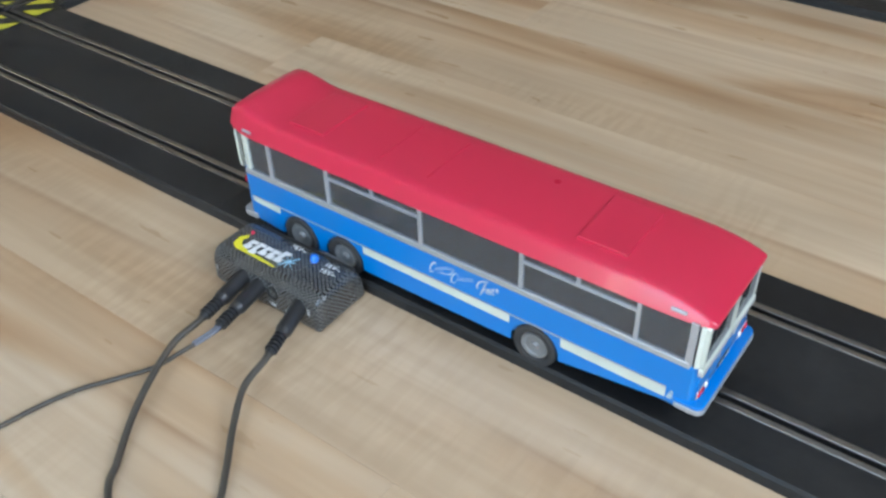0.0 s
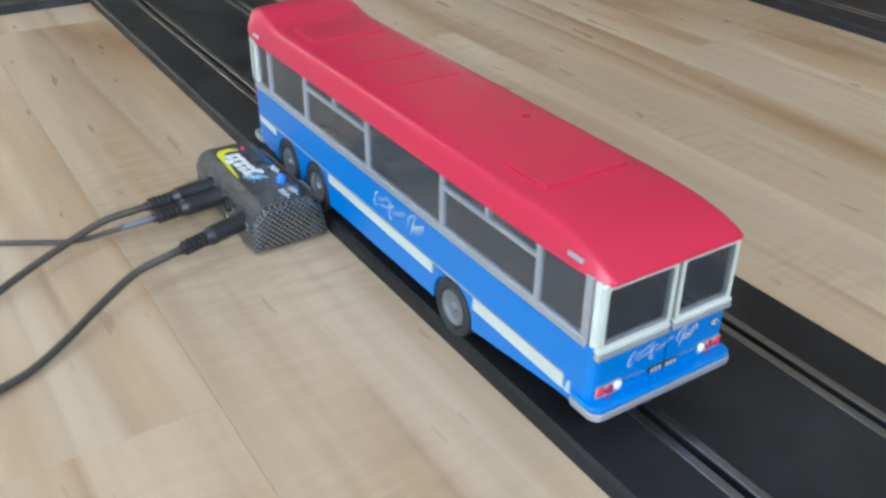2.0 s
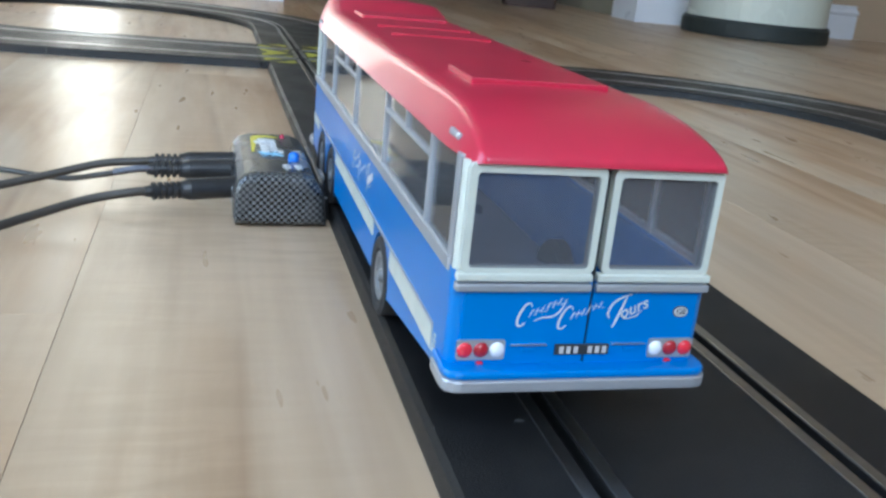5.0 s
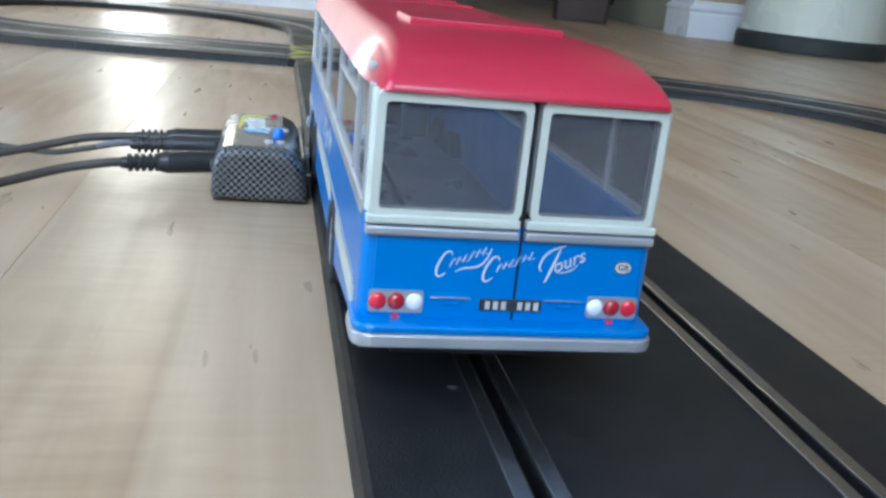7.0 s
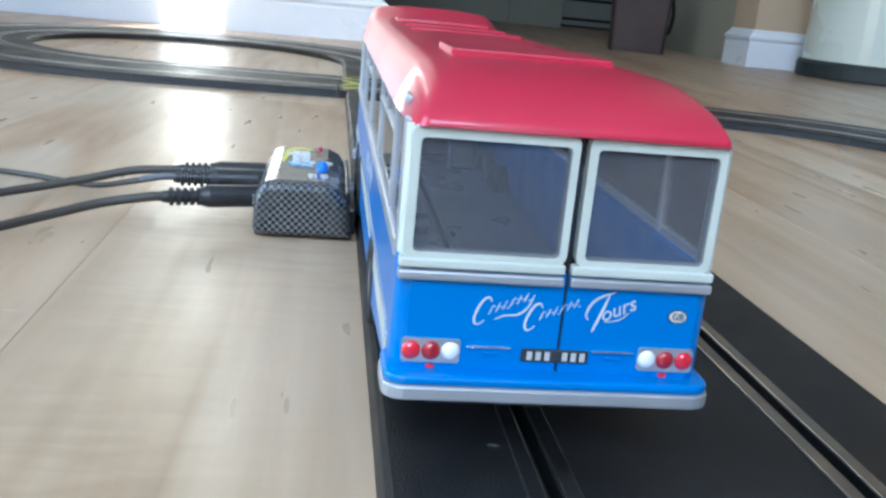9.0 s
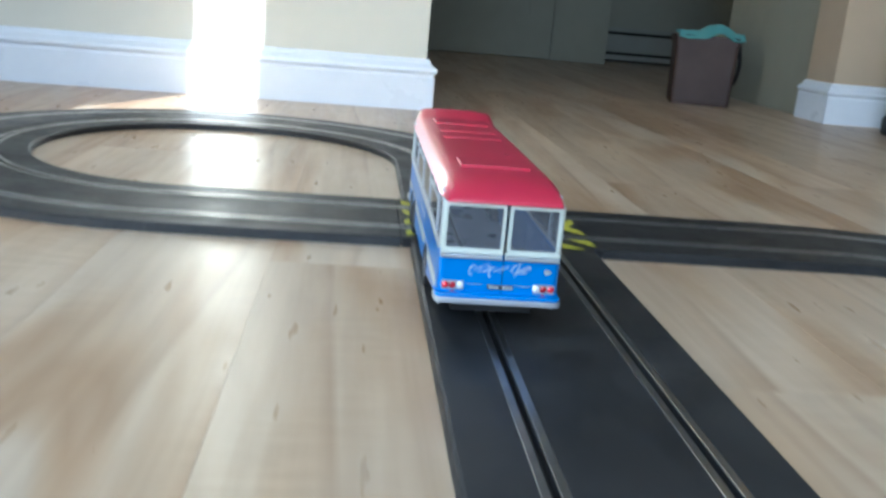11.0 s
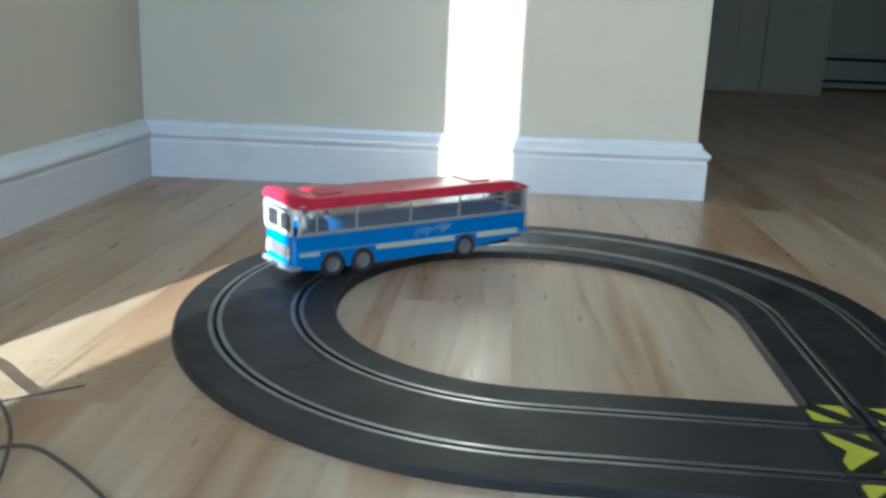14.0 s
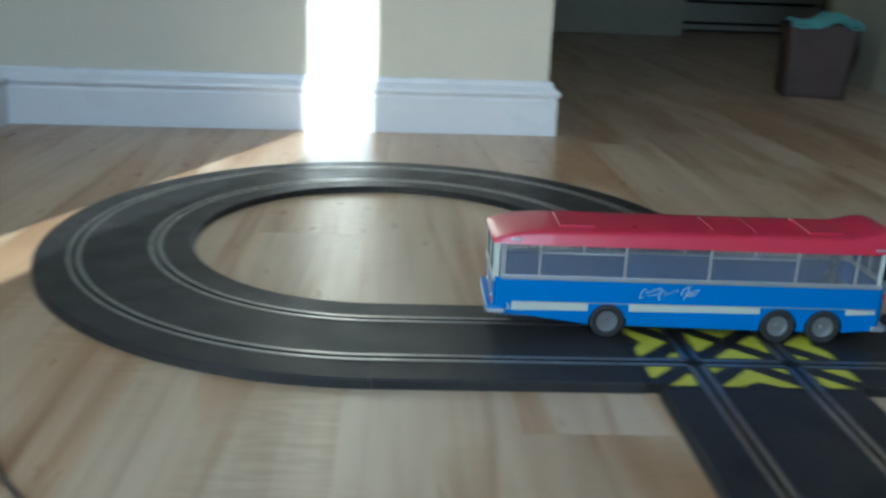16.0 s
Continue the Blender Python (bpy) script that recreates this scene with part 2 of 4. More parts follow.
M_LAMPRED = material("red_lens", (0.6, 0.02, 0.04), 0.15, scale=90, coat=0.5)
M_LAMPDARK = material("dark_red_lens", (0.34, 0.015, 0.025), 0.15, scale=90, coat=0.5)
M_LAMPWHITE = material("white_lens", (0.78, 0.8, 0.82), 0.15, scale=90, coat=0.5)
M_LAMPYELLOW = material("pale_yellow_lens", (0.62, 0.6, 0.3), 0.2, scale=90, coat=0.5)
M_PLATE = material("plate_black", (0.03, 0.035, 0.04), 0.4)
M_PLATEBAR = material("plate_grey", (0.5, 0.5, 0.48), 0.4)
M_CARBON = carbon_material()
M_BLACK = material("black_plastic", (0.014, 0.014, 0.015), 0.38, second=(0.03, 0.03, 0.03), scale=90, rough_var=0.08)
M_CABLE = material("black_cable", (0.04, 0.034, 0.026), 0.5, second=(0.06, 0.052, 0.042), scale=30)
M_CABLEB = material("blue_grey_cable", (0.12, 0.125, 0.15), 0.45, second=(0.05, 0.05, 0.06), scale=25)
M_KNOB = material("blue_knob", (0.03, 0.16, 0.6), 0.3, scale=90)
M_LED = material("red_led", (0.4, 0.02, 0.05), 0.25, scale=90)
M_LOGOY = material("yellow_logo_print", (0.62, 0.55, 0.02), 0.35, scale=90)
M_LOGOB = material("pale_blue_print", (0.3, 0.55, 0.72), 0.35, scale=90)
M_BIN = material("brown_bin_plastic", (0.042, 0.024, 0.020), 0.6, second=(0.03, 0.018, 0.015), scale=14, bump=0.2, bump_scale=300)
M_TEAL = material("teal_cloth", (0.2, 0.52, 0.5), 0.85, second=(0.13, 0.38, 0.38), scale=25, bump=0.5, bump_scale=500)
M_DRUM = material("cream_enamel", (0.62, 0.66, 0.58), 0.3, second=(0.58, 0.62, 0.54), scale=6)
M_DRUMBASE = material("dark_green_rubber", (0.025, 0.032, 0.03), 0.6, scale=20)
M_HEATER = material("grey_heater_metal", (0.3, 0.3, 0.25), 0.5, 0.2, scale=10)
M_CURTAIN = material("white_blind_cloth", (0.72, 0.72, 0.7), 0.9, scale=10)
M_DOLL = material("dark_doll_plastic", (0.03, 0.03, 0.035), 0.5, scale=60)


# ---- mesh helpers ----
def part(name, bm, mat, parent=None, label="", smooth=False):
    me = bpy.data.meshes.new(name)
    bm.to_mesh(me)
    bm.free()
    if smooth:
        me.polygons.foreach_set("use_smooth", [True] * len(me.polygons))
    me.materials.append(mat)
    ob = new(name, me)
    if parent is not None:
        ob.parent = parent
    if label:
        tagged(ob, label)
    return ob


def thing(name, label, category, group="", kind="", at=(0, 0, 0)):
    ob = new(name)
    ob.empty_display_size = 0.01
    ob.location = at
    return tagged(ob, label, category, group, kind)


def box(lo, hi, bevel=0.0, seg=2, bm=None):
    own = bmesh.new()
    r = bmesh.ops.create_cube(own, size=1)
    for v in r["verts"]:
        v.co = Vector([lo[i] + (v.co[i] + 0.5) * (hi[i] - lo[i]) for i in range(3)])
    if bevel:
        bmesh.ops.bevel(own, geom=own.edges[:], offset=bevel, segments=seg, affect="EDGES", profile=0.5)
    if bm is None:
        return own
    me = bpy.data.meshes.new("t")
    own.to_mesh(me)
    own.free()
    bm.from_mesh(me)
    bpy.data.meshes.remove(me)
    return bm


def prism(points, axis, a, b, bevel=0.0):
    """A flat outline in the two other axes, thickened along axis from a to b."""
    bm = bmesh.new()

    def place(u, v, w):
        return {"x": (w, u, v), "y": (u, w, v), "z": (u, v, w)}[axis]
    lower = [bm.verts.new(place(u, v, a)) for u, v in points]
    upper = [bm.verts.new(place(u, v, b)) for u, v in points]
    bm.faces.new(lower)
    bm.faces.new(upper)
    n = len(points)
    for i in range(n):
        bm.faces.new((lower[i], lower[(i + 1) % n], upper[(i + 1) % n], upper[i]))
    bmesh.ops.recalc_face_normals(bm, faces=bm.faces[:])
    if bevel:
        sharp = [e for e in bm.edges if len(e.link_faces) == 2 and e.calc_face_angle() > 0.9]
        bmesh.ops.bevel(bm, geom=sharp, offset=bevel, segments=2, affect="EDGES", profile=0.5)
    return bm


def frame_prism(outer, inner, axis, a, b):
    """A ring between two outlines with the same number of points, thickened along axis."""
    bm = bmesh.new()

    def place(u, v, w):
        return {"x": (w, u, v), "y": (u, w, v), "z": (u, v, w)}[axis]
    n = len(outer)
    rings = [[bm.verts.new(place(u, v, w)) for u, v in pts] for w in (a, b) for pts in (outer, inner)]
    for i in range(n):
        j = (i + 1) % n
        for p, q in ((0, 1), (2, 3), (0, 2), (1, 3)):
            bm.faces.new((rings[p][i], rings[p][j], rings[q][j], rings[q][i]))
    bmesh.ops.recalc_face_normals(bm, faces=bm.faces[:])
    return bm


def rounded(u0, u1, v0, v1, r, seg=4):
    pts = []
    for cu, cv, a0 in ((u1 - r, v1 - r, 0), (u0 + r, v1 - r, 90), (u0 + r, v0 + r, 180), (u1 - r, v0 + r, 270)):
        for k in range(seg + 1):
            a = radians(a0 + 90 * k / seg)
            pts.append((cu + r * math.cos(a), cv + r * math.sin(a)))
    return pts


def lathe(profile, axis="z", seg=28, at=(0, 0, 0)):
    """Turns (radius, height) points about an axis."""
    bm = bmesh.new()
    rings = []
    for r, h in profile:
        ring = []
        for k in range(seg):
            a = 2 * math.pi * k / seg
            c, s = r * math.cos(a), r * math.sin(a)
            co = {"z": (c, s, h), "x": (h, c, s), "y": (c, h, s)}[axis]
            ring.append(bm.verts.new(Vector(co) + Vector(at)))
        rings.append(ring)
    for p, q in zip(rings, rings[1:]):
        for k in range(seg):
            bm.faces.new((p[k], p[(k + 1) % seg], q[(k + 1) % seg], q[k]))
    for ring, (r, h) in ((rings[0], profile[0]), (rings[-1], profile[-1])):
        if r > 1e-6:
            bm.faces.new(ring)
    bmesh.ops.remove_doubles(bm, verts=bm.verts[:], dist=1e-7)
    bmesh.ops.recalc_face_normals(bm, faces=bm.faces[:])
    return bm


def smoothed(points, steps=8):
    """Catmull-Rom through points."""
    pts = [Vector(p) for p in points]
    pts = [pts[0] * 2 - pts[1]] + pts + [pts[-1] * 2 - pts[-2]]
    out = []
    for a, b, c, d in zip(pts, pts[1:], pts[2:], pts[3:]):
        for k in range(steps):
            t = k / steps
            out.append(0.5 * ((2 * b) + (c - a) * t + (2 * a - 5 * b + 4 * c - d) * t * t + (3 * b - a - 3 * c + d) * t ** 3))
    out.append(pts[-2])
    return out


def tube(points, radii, seg=10):
    bm = bmesh.new()
    pts = [Vector(p) for p in points]
    if not isinstance(radii, (list, tuple)):
        radii = [radii] * len(pts)
    rings = []
    up = Vector((0, 0, 1))
    for i, p in enumerate(pts):
        d = (pts[min(i + 1, len(pts) - 1)] - pts[max(i - 1, 0)]).normalized()
        side = d.cross(up)
        side = side.normalized() if side.length > 1e-4 else Vector((1, 0, 0))
        nrm = side.cross(d)
        rings.append([bm.verts.new(p + (side * math.cos(2 * math.pi * k / seg) + nrm * math.sin(2 * math.pi * k / seg)) * radii[i]) for k in range(seg)])
    for p, q in zip(rings, rings[1:]):
        for k in range(seg):
            bm.faces.new((p[k], p[(k + 1) % seg], q[(k + 1) % seg], q[k]))
    bm.faces.new(rings[0])
    bm.faces.new(rings[-1])
    bmesh.ops.recalc_face_normals(bm, faces=bm.faces[:])
    return bm


def text_part(name, body, size, mat, parent, m, shear=0.0, label=""):
    cu = bpy.data.curves.new(name, "FONT")
    cu.body, cu.size, cu.shear, cu.extrude = body, size, shear, 0.0001
    cu.align_x = "CENTER"
    cu.align_y = "CENTER"
    cu.materials.append(mat)
    ob = new(name, cu)
    ob.parent = parent
    ob.matrix_basis = m
    if label:
        tagged(ob, label)
    return ob


# ---- room ----
def rot_pt(x, y):
    """The room stands a little askew to the track; its plan starts at the far left corner."""
    return (-0.963 + 0.999 * x + 0.021 * min(y, 0), 0.937 + 0.042 * x + y)


def wall(name, x0, y0, x1, y1, z0, z1, mat, label):
    """A wall between two corners of the room's own plan."""
    pts = [rot_pt(x0, y0), rot_pt(x1, y0), rot_pt(x1, y1), rot_pt(x0, y1)]
    ob = part(name, prism(pts, "z", z0, z1), mat, None, label)
    return tagged(ob, category="wall", kind="structure")


BOARD = [(0, 0), (0.017, 0), (0.017, 0.062), (0.0155, 0.0655), (0.0155, 0.068), (0.019, 0.0705), (0.0215, 0.075), (0.0205, 0.0795), (0.016, 0.0825), (0.0125, 0.0855), (0.0085, 0.0885), (0.006, 0.096), (0, 0.0975)]


def baseboard(name, points, label="white gloss moulded baseboard along the wall"):
    """A moulded board that follows corners of the room's plan; the room lies to the right of the way."""
    pts = [Vector(rot_pt(*p)) for p in points]
    bm = bmesh.new()
    rings = []
    for i, p in enumerate(pts):
        dirs = []
        if i > 0:
            dirs.append((p - pts[i - 1]).normalized())
        if i < len(pts) - 1:
            dirs.append((pts[i + 1] - p).normalized())
        norms = [Vector((d.y, -d.x)) for d in dirs]
        n = sum(norms, Vector((0, 0))).normalized()
        k = 1 / max(n.dot(norms[0]), 0.3)
        rings.append([bm.verts.new((p.x + n.x * u * k, p.y + n.y * u * k, v)) for u, v in BOARD])
    for a, b in zip(rings, rings[1:]):
        for j in range(len(BOARD) - 1):
            bm.faces.new((a[j], a[j + 1], b[j + 1], b[j]))
    bm.faces.new(rings[0])
    bm.faces.new(rings[-1])
    bmesh.ops.recalc_face_normals(bm, faces=bm.faces[:])
    return tagged(part(name, bm, M_TRIM, None, label), category="baseboard", kind="structure")


# far wall of the room, its return into the hall, the left wall with two openings
wall("wall_north", -0.12, 0.0, 0.962, 0.14, 0, 2.4, M_WALL, "cream painted wall with a stripe of sunlight")
wall("wall_hall_left", 0.842, 0.14, 0.962, 2.62, 0, 2.4, M_WALL, "cream painted return wall of the hallway")
wall("wall_west", -0.12, -1.437, 0.0, 0.0, 0, 2.4, M_WALL, "cream painted side wall")
wall("wall_west_pier", -0.12, -3.5, 0.0, -2.067, 0, 2.4, M_WALL, "cream painted wall beside the narrow opening")
wall("wall_west_head", -0.12, -2.067, 0.0, -1.437, 2.05, 2.4, M_WALL, "cream painted wall above the narrow opening")
# Unseen walls that close the room; their dark tan holds down bounced light
wall("wall_south", -0.12, -3.64, 0.1, -3.5, 0, 2.4, M_TANWALL, "tan painted wall")
wall("wall_south_end", 1.25, -3.64, 4.2, -3.5, 0, 2.4, M_TANWALL, "tan painted wall")
wall("wall_south_lintel", 0.1, -3.64, 1.25, -3.5, 2.05, 2.4, M_TANWALL, "tan painted wall above the added window")
wall("wall_south_sill", 0.1, -3.64, 1.25, -3.5, 0, 0.55, M_TANWALL, "tan painted wall below the added window")
wall("wall_east", 4.06, -3.5, 4.2, 0.33, 0, 2.4, M_TANWALL, "tan painted wall")
wall("wall_kitchen", 1.985, 0.335, 4.2, 0.475, 0, 2.4, M_TANWALL, "tan painted wall beside the hallway")
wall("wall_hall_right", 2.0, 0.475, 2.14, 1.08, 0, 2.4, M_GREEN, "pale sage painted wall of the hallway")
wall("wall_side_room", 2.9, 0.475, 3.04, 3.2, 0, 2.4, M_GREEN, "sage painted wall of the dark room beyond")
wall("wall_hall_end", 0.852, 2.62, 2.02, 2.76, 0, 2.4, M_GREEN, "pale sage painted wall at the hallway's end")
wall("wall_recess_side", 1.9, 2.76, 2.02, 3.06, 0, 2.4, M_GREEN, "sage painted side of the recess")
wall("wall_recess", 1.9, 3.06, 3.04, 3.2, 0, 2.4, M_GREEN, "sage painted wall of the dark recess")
baseboard("baseboard_north", [(0.0, -1.437), (0.0, 0.0), (0.962, 0.0), (0.962, 0.14), (0.962, 0.6)], "white gloss moulded baseboard along cream walls")
baseboard("baseboard_pillar", [(1.985, 0.475), (1.985, 0.335), (2.7, 0.335)], "white gloss moulded baseboard round the wall end")
ceil = part("ceiling", prism([rot_pt(-0.15, -3.7), rot_pt(4.25, -3.7), rot_pt(4.25, 3.25), rot_pt(-0.15, 3.25)], "z", 2.4, 2.5), M_CEIL, None, "white painted ceiling")
tagged(ceil, category="ceiling", kind="structure")

# unseen window with a closed white blind, added to go with the fill lamp
win = tagged(new("window_1"), "unseen wide window with closed white blind, added for the fill lamp", "window", kind="structure")
bm = prism([rot_pt(0.1, -3.61), rot_pt(1.25, -3.61), rot_pt(1.25, -3.595), rot_pt(0.1, -3.595)], "z", 0.55, 2.05)
part("blind", bm, M_CURTAIN, win, "added white blind that keeps the sun out")
bm = bmesh.new()
for x0, x1, z0, z1 in ((0.1, 0.16, 0.55, 2.05), (1.19, 1.25, 0.55, 2.05), (0.16, 1.19, 0.55, 0.61), (0.16, 1.19, 1.99, 2.05)):
    pb = prism([rot_pt(x0, -3.58), rot_pt(x1, -3.58), rot_pt(x1, -3.56), rot_pt(x0, -3.56)], "z", z0, z1)
    me = bpy.data.meshes.new("t")
    pb.to_mesh(me)
    pb.free()
    bm.from_mesh(me)
    bpy.data.meshes.remove(me)
part("window_frame", bm, M_TRIM, win)

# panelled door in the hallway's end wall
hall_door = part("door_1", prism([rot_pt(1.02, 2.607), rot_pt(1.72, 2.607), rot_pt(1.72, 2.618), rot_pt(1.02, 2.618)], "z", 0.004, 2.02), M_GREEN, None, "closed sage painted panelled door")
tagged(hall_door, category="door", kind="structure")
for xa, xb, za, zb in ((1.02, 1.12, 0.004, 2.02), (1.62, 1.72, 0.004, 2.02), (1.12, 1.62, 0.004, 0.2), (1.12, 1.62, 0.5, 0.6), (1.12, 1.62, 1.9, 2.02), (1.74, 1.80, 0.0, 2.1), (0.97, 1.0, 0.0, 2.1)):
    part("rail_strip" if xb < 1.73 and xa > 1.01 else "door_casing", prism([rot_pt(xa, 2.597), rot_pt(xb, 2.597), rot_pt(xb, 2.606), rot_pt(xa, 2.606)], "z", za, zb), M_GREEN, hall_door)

# low heater in the recess
heater = thing("baseboard_heater", "long grey metal baseboard heater in the dark recess", "heater")
bm = bmesh.new()
for z0, z1, d in ((0.01, 0.035, 0.05), (0.05, 0.14, 0.06), (0.155, 0.175, 0.05)):
    pb = prism([rot_pt(2.03, 3.05 - d), rot_pt(2.85, 3.05 - d), rot_pt(2.85, 3.055), rot_pt(2.03, 3.055)], "z", z0, z1)
    me = bpy.data.meshes.new("t")
    pb.to_mesh(me)
    pb.free()
    bm.from_mesh(me)
    bpy.data.meshes.remove(me)
part("casing", bm, M_HEATER, heater)
# Near-black sheet behind the casing paints the shade inside its gaps
part("slot_back", prism([rot_pt(2.04, 3.03), rot_pt(2.84, 3.03), rot_pt(2.84, 3.053), rot_pt(2.04, 3.053)], "z", 0.0, 0.17), M_SLOT, heater, "black sheet for the shade between the panels")


# ---- floor ----
FLOOR_X = (-1.15, 3.3)
FLOOR_Y = (-2.75, 4.3)
floor_ob = part("floor", box((FLOOR_X[0], FLOOR_Y[0], -0.03), (FLOOR_X[1], FLOOR_Y[1], -0.0022)), M_SUB, None, "light maple laminate floor with brown streaks")
tagged(floor_ob, category="floor", kind="structure")


# ---- slot-car track ----
T_TOP, HALF, LANE, RAD = 0.008, 0.077, 0.039, 0.292


def track_profile():
    s = 0.0017
    p = [(-HALF - 0.001, 0.0), (-HALF, 0.0062), (-HALF + 0.0016, T_TOP)]
    for c in (-LANE, LANE):
        p += [(c - s, T_TOP), (c - s, 0.002), (c + s, 0.002), (c + s, T_TOP)]
    return p + [(HALF - 0.0016, T_TOP), (HALF, 0.0062), (HALF + 0.001, 0.0)]


def strip_profile(c, w, z0, z1):
    return [(c - w, z0), (c - w, z1 - 0.0002), (c - w + 0.0003, z1), (c + w - 0.0003, z1), (c + w, z1 - 0.0002), (c + w, z0)]


def sweep(profile, stations):
    """Profile (offset to the right, height) carried along stations (x, y, heading)."""
    bm = bmesh.new()
    rings = []
    for x, y, h in stations:
        rx, ry = math.cos(h), math.sin(h)
        rings.append([bm.verts.new((x + rx * u, y + ry * u, v)) for u, v in profile])
    n = len(profile)
    for a, b in zip(rings, rings[1:]):
        for j in range(n):
            bm.faces.new((a[j], a[(j + 1) % n], b[(j + 1) % n], b[j]))
    bm.faces.new(rings[0])
    bm.faces.new(rings[-1])
    bmesh.ops.recalc_face_normals(bm, faces=bm.faces[:])
    return bm


RAIL_OFF = (-LANE - 0.0043, -LANE + 0.0043, LANE - 0.0043, LANE + 0.0043)


def track_piece(name, stations, label, group):
    ob = thing(name, label, "track", group)
    part("road_bed", sweep(track_profile(), stations), M_TRACK, ob)
    for off in RAIL_OFF:
        part("rail", sweep(strip_profile(off, 0.0021, 0.0074, 0.0085), stations), M_RAIL, ob, "worn steel pickup rail")
    return ob


def straight(x0, y0, heading, length, label="straight black plastic slot-car track piece", g=0.00015):
    h = radians(heading)
    dx, dy = -math.sin(h), math.cos(h)
    st = [(x0 + dx * s, y0 + dy * s, h) for s in (g, length - g)]
    return track_piece("track_straight", st, label, "straight track pieces")


def squeeze(x):
    """The far loop is pushed together a little at its left end."""
    return x + 0.020 * (max(-x - 0.25, 0) / 0.41) ** 1.5


def curve(cx, cy, a0, a1, turn, label="curved black plastic slot-car track piece"):
    """A bend about (cx, cy) from angle a0 to a1 in degrees; turn 1 runs anticlockwise."""
    st = []
    n = 14
    for k in range(n + 1):
        a = radians(a0 + (a1 - a0) * k / n + (0.05 if k == 0 else -0.05 if k == n else 0) * turn)
        st.append((squeeze(cx + RAD * math.cos(a)), cy + RAD * math.sin(a), a if turn > 0 else a + math.pi))
    return track_piece("track_curve", st, label, "curved track pieces")


# approach straight, power section, loop on the far left, bends on the right
straight(0, -1.18, 0, 0.175)
straight(0, -1.005, 0, 0.35)
power_section = straight(0, -0.655, 0, 0.175, "black slot-car track piece with white start line")
straight(0, -0.48, 0, 0.395)
straight(0, 0.085, 0, 0.207)
for k in range(6):
    curve(-RAD, RAD, 45 * k, 45 * k + 45, 1)
straight(-RAD, 0, -90, 0.207, g=0.0006)
straight(0.085, 0, -90, 0.207)
for k in range(2):
    curve(RAD, -RAD, 90 - 45 * k, 45 - 45 * k, -1)
straight(2 * RAD, -RAD, 180, 0.35)
straight(2 * RAD, -RAD - 0.35, 180, 0.35)
straight(2 * RAD, -RAD - 0.7, 180, 0.188)
for k in range(4):
    curve(RAD, -1.18, -45 * k, -45 - 45 * k, -1)


def crossing():
    ob = thing("track_crossing", "black slot-car track crossing with yellow hazard hatching", "track")
    s, e, q = 0.0017, 0.0848, HALF
    cuts = [(-q, -LANE - s), (-LANE + s, LANE - s), (LANE + s, q)]
    part("road_bed", box((-q, -q, 0.0), (q, q, 0.002)), M_TRACK, ob)
    for a, b in cuts:
        for c, d in cuts:
            part("road_plate", box((a, c, 0.002), (b, d, T_TOP)), M_TRACK, ob)
        for lo, hi in ((-e, -q), (q, e)):
            part("road_plate", box((a, lo, 0.0), (b, hi, T_TOP)), M_TRACK, ob)
            part("road_plate", box((lo, a, 0.0), (hi, b, T_TOP)), M_TRACK, ob)
    g = 0.0068
    spans = [(-e, -LANE - g), (-LANE + g, LANE - g), (LANE + g, e)]
    for off in RAIL_OFF:
        for a, b in spans:
            part("rail", box((off - 0.0021, a, 0.0074), (off + 0.0021, b, 0.0085)), M_RAIL, ob, "worn steel pickup rail")
            part("rail", box((a, off - 0.0021, 0.0074), (b, off + 0.0021, 0.0085)), M_RAIL, ob, "worn steel pickup rail")
    # hazard hatching: bands of a diagonal lattice, cut by the slots
    cells = [(-0.0805, -0.048), (-0.030, 0.030), (0.048, 0.0805)]

    def clip(poly, a, b, c):
        out = []
        for p, r in zip(poly, poly[1:] + poly[:1]):
            fp, fr = a * p[0] + b * p[1] - c, a * r[0] + b * r[1] - c
            if fp >= 0:
                out.append(p)
            if fp * fr < 0:
                k = fp / (fp - fr)
                out.append((p[0] + (r[0] - p[0]) * k, p[1] + (r[1] - p[1]) * k))
        return out

    bm = bmesh.new()
    for a, b in cells:
        for c, d in cells:
            for sx in (-1, 1):
                for sy in (-1, 1):
                    for swap in (0, 1):
                        # u = major - minor axis distance from the middle
                        ax, ay = (-sx, sy) if not swap else (sx, -sy)
                        for lo, hi in ((0.0105, 0.029), (0.050, 0.09)):
                            poly = [(a, c), (b, c), (b, d), (a, d)]
                            for cut in ((sx, 0, 0), (0, sy, 0), (ax, ay, lo), (-ax, -ay, -hi)):
                                poly = clip(poly, *cut) if len(poly) > 2 else []
                            if lo > 0.04 and len(poly) > 2:
                                poly = clip(poly, 0.55 * sx, -sy, -0.072) if not swap else clip(poly, -sx, 0.55 * sy, -0.072)
                            if len(poly) > 2:
                                vs = [bm.verts.new((x, y, T_TOP + 0.0003)) for x, y in poly]
                                f = bm.faces.new(vs)
                                if f.normal.z < 0:
                                    f.normal_flip()
    bmesh.ops.recalc_face_normals(bm, faces=bm.faces[:])
    part("hatching", bm, M_YELLOW, ob, "yellow hazard hatching")
    return ob


crossing()
for x0, x1 in ((-0.0745, -0.0468), (-0.0305, 0.0312), (0.0468, 0.0745)):
    part("start_line", box((x0, -0.5775, T_TOP - 0.001), (x1, -0.5565, T_TOP + 0.0003)), M_WHITE, power_section, "white start line strip")
for x, ch in ((-0.023, "1"), (0.0245, "2")):
    text_part("lane_number", ch, 0.017, M_INK, power_section, pose(x, -0.567, T_TOP + 0.0005, 0, 0, 90), label="black lane number")


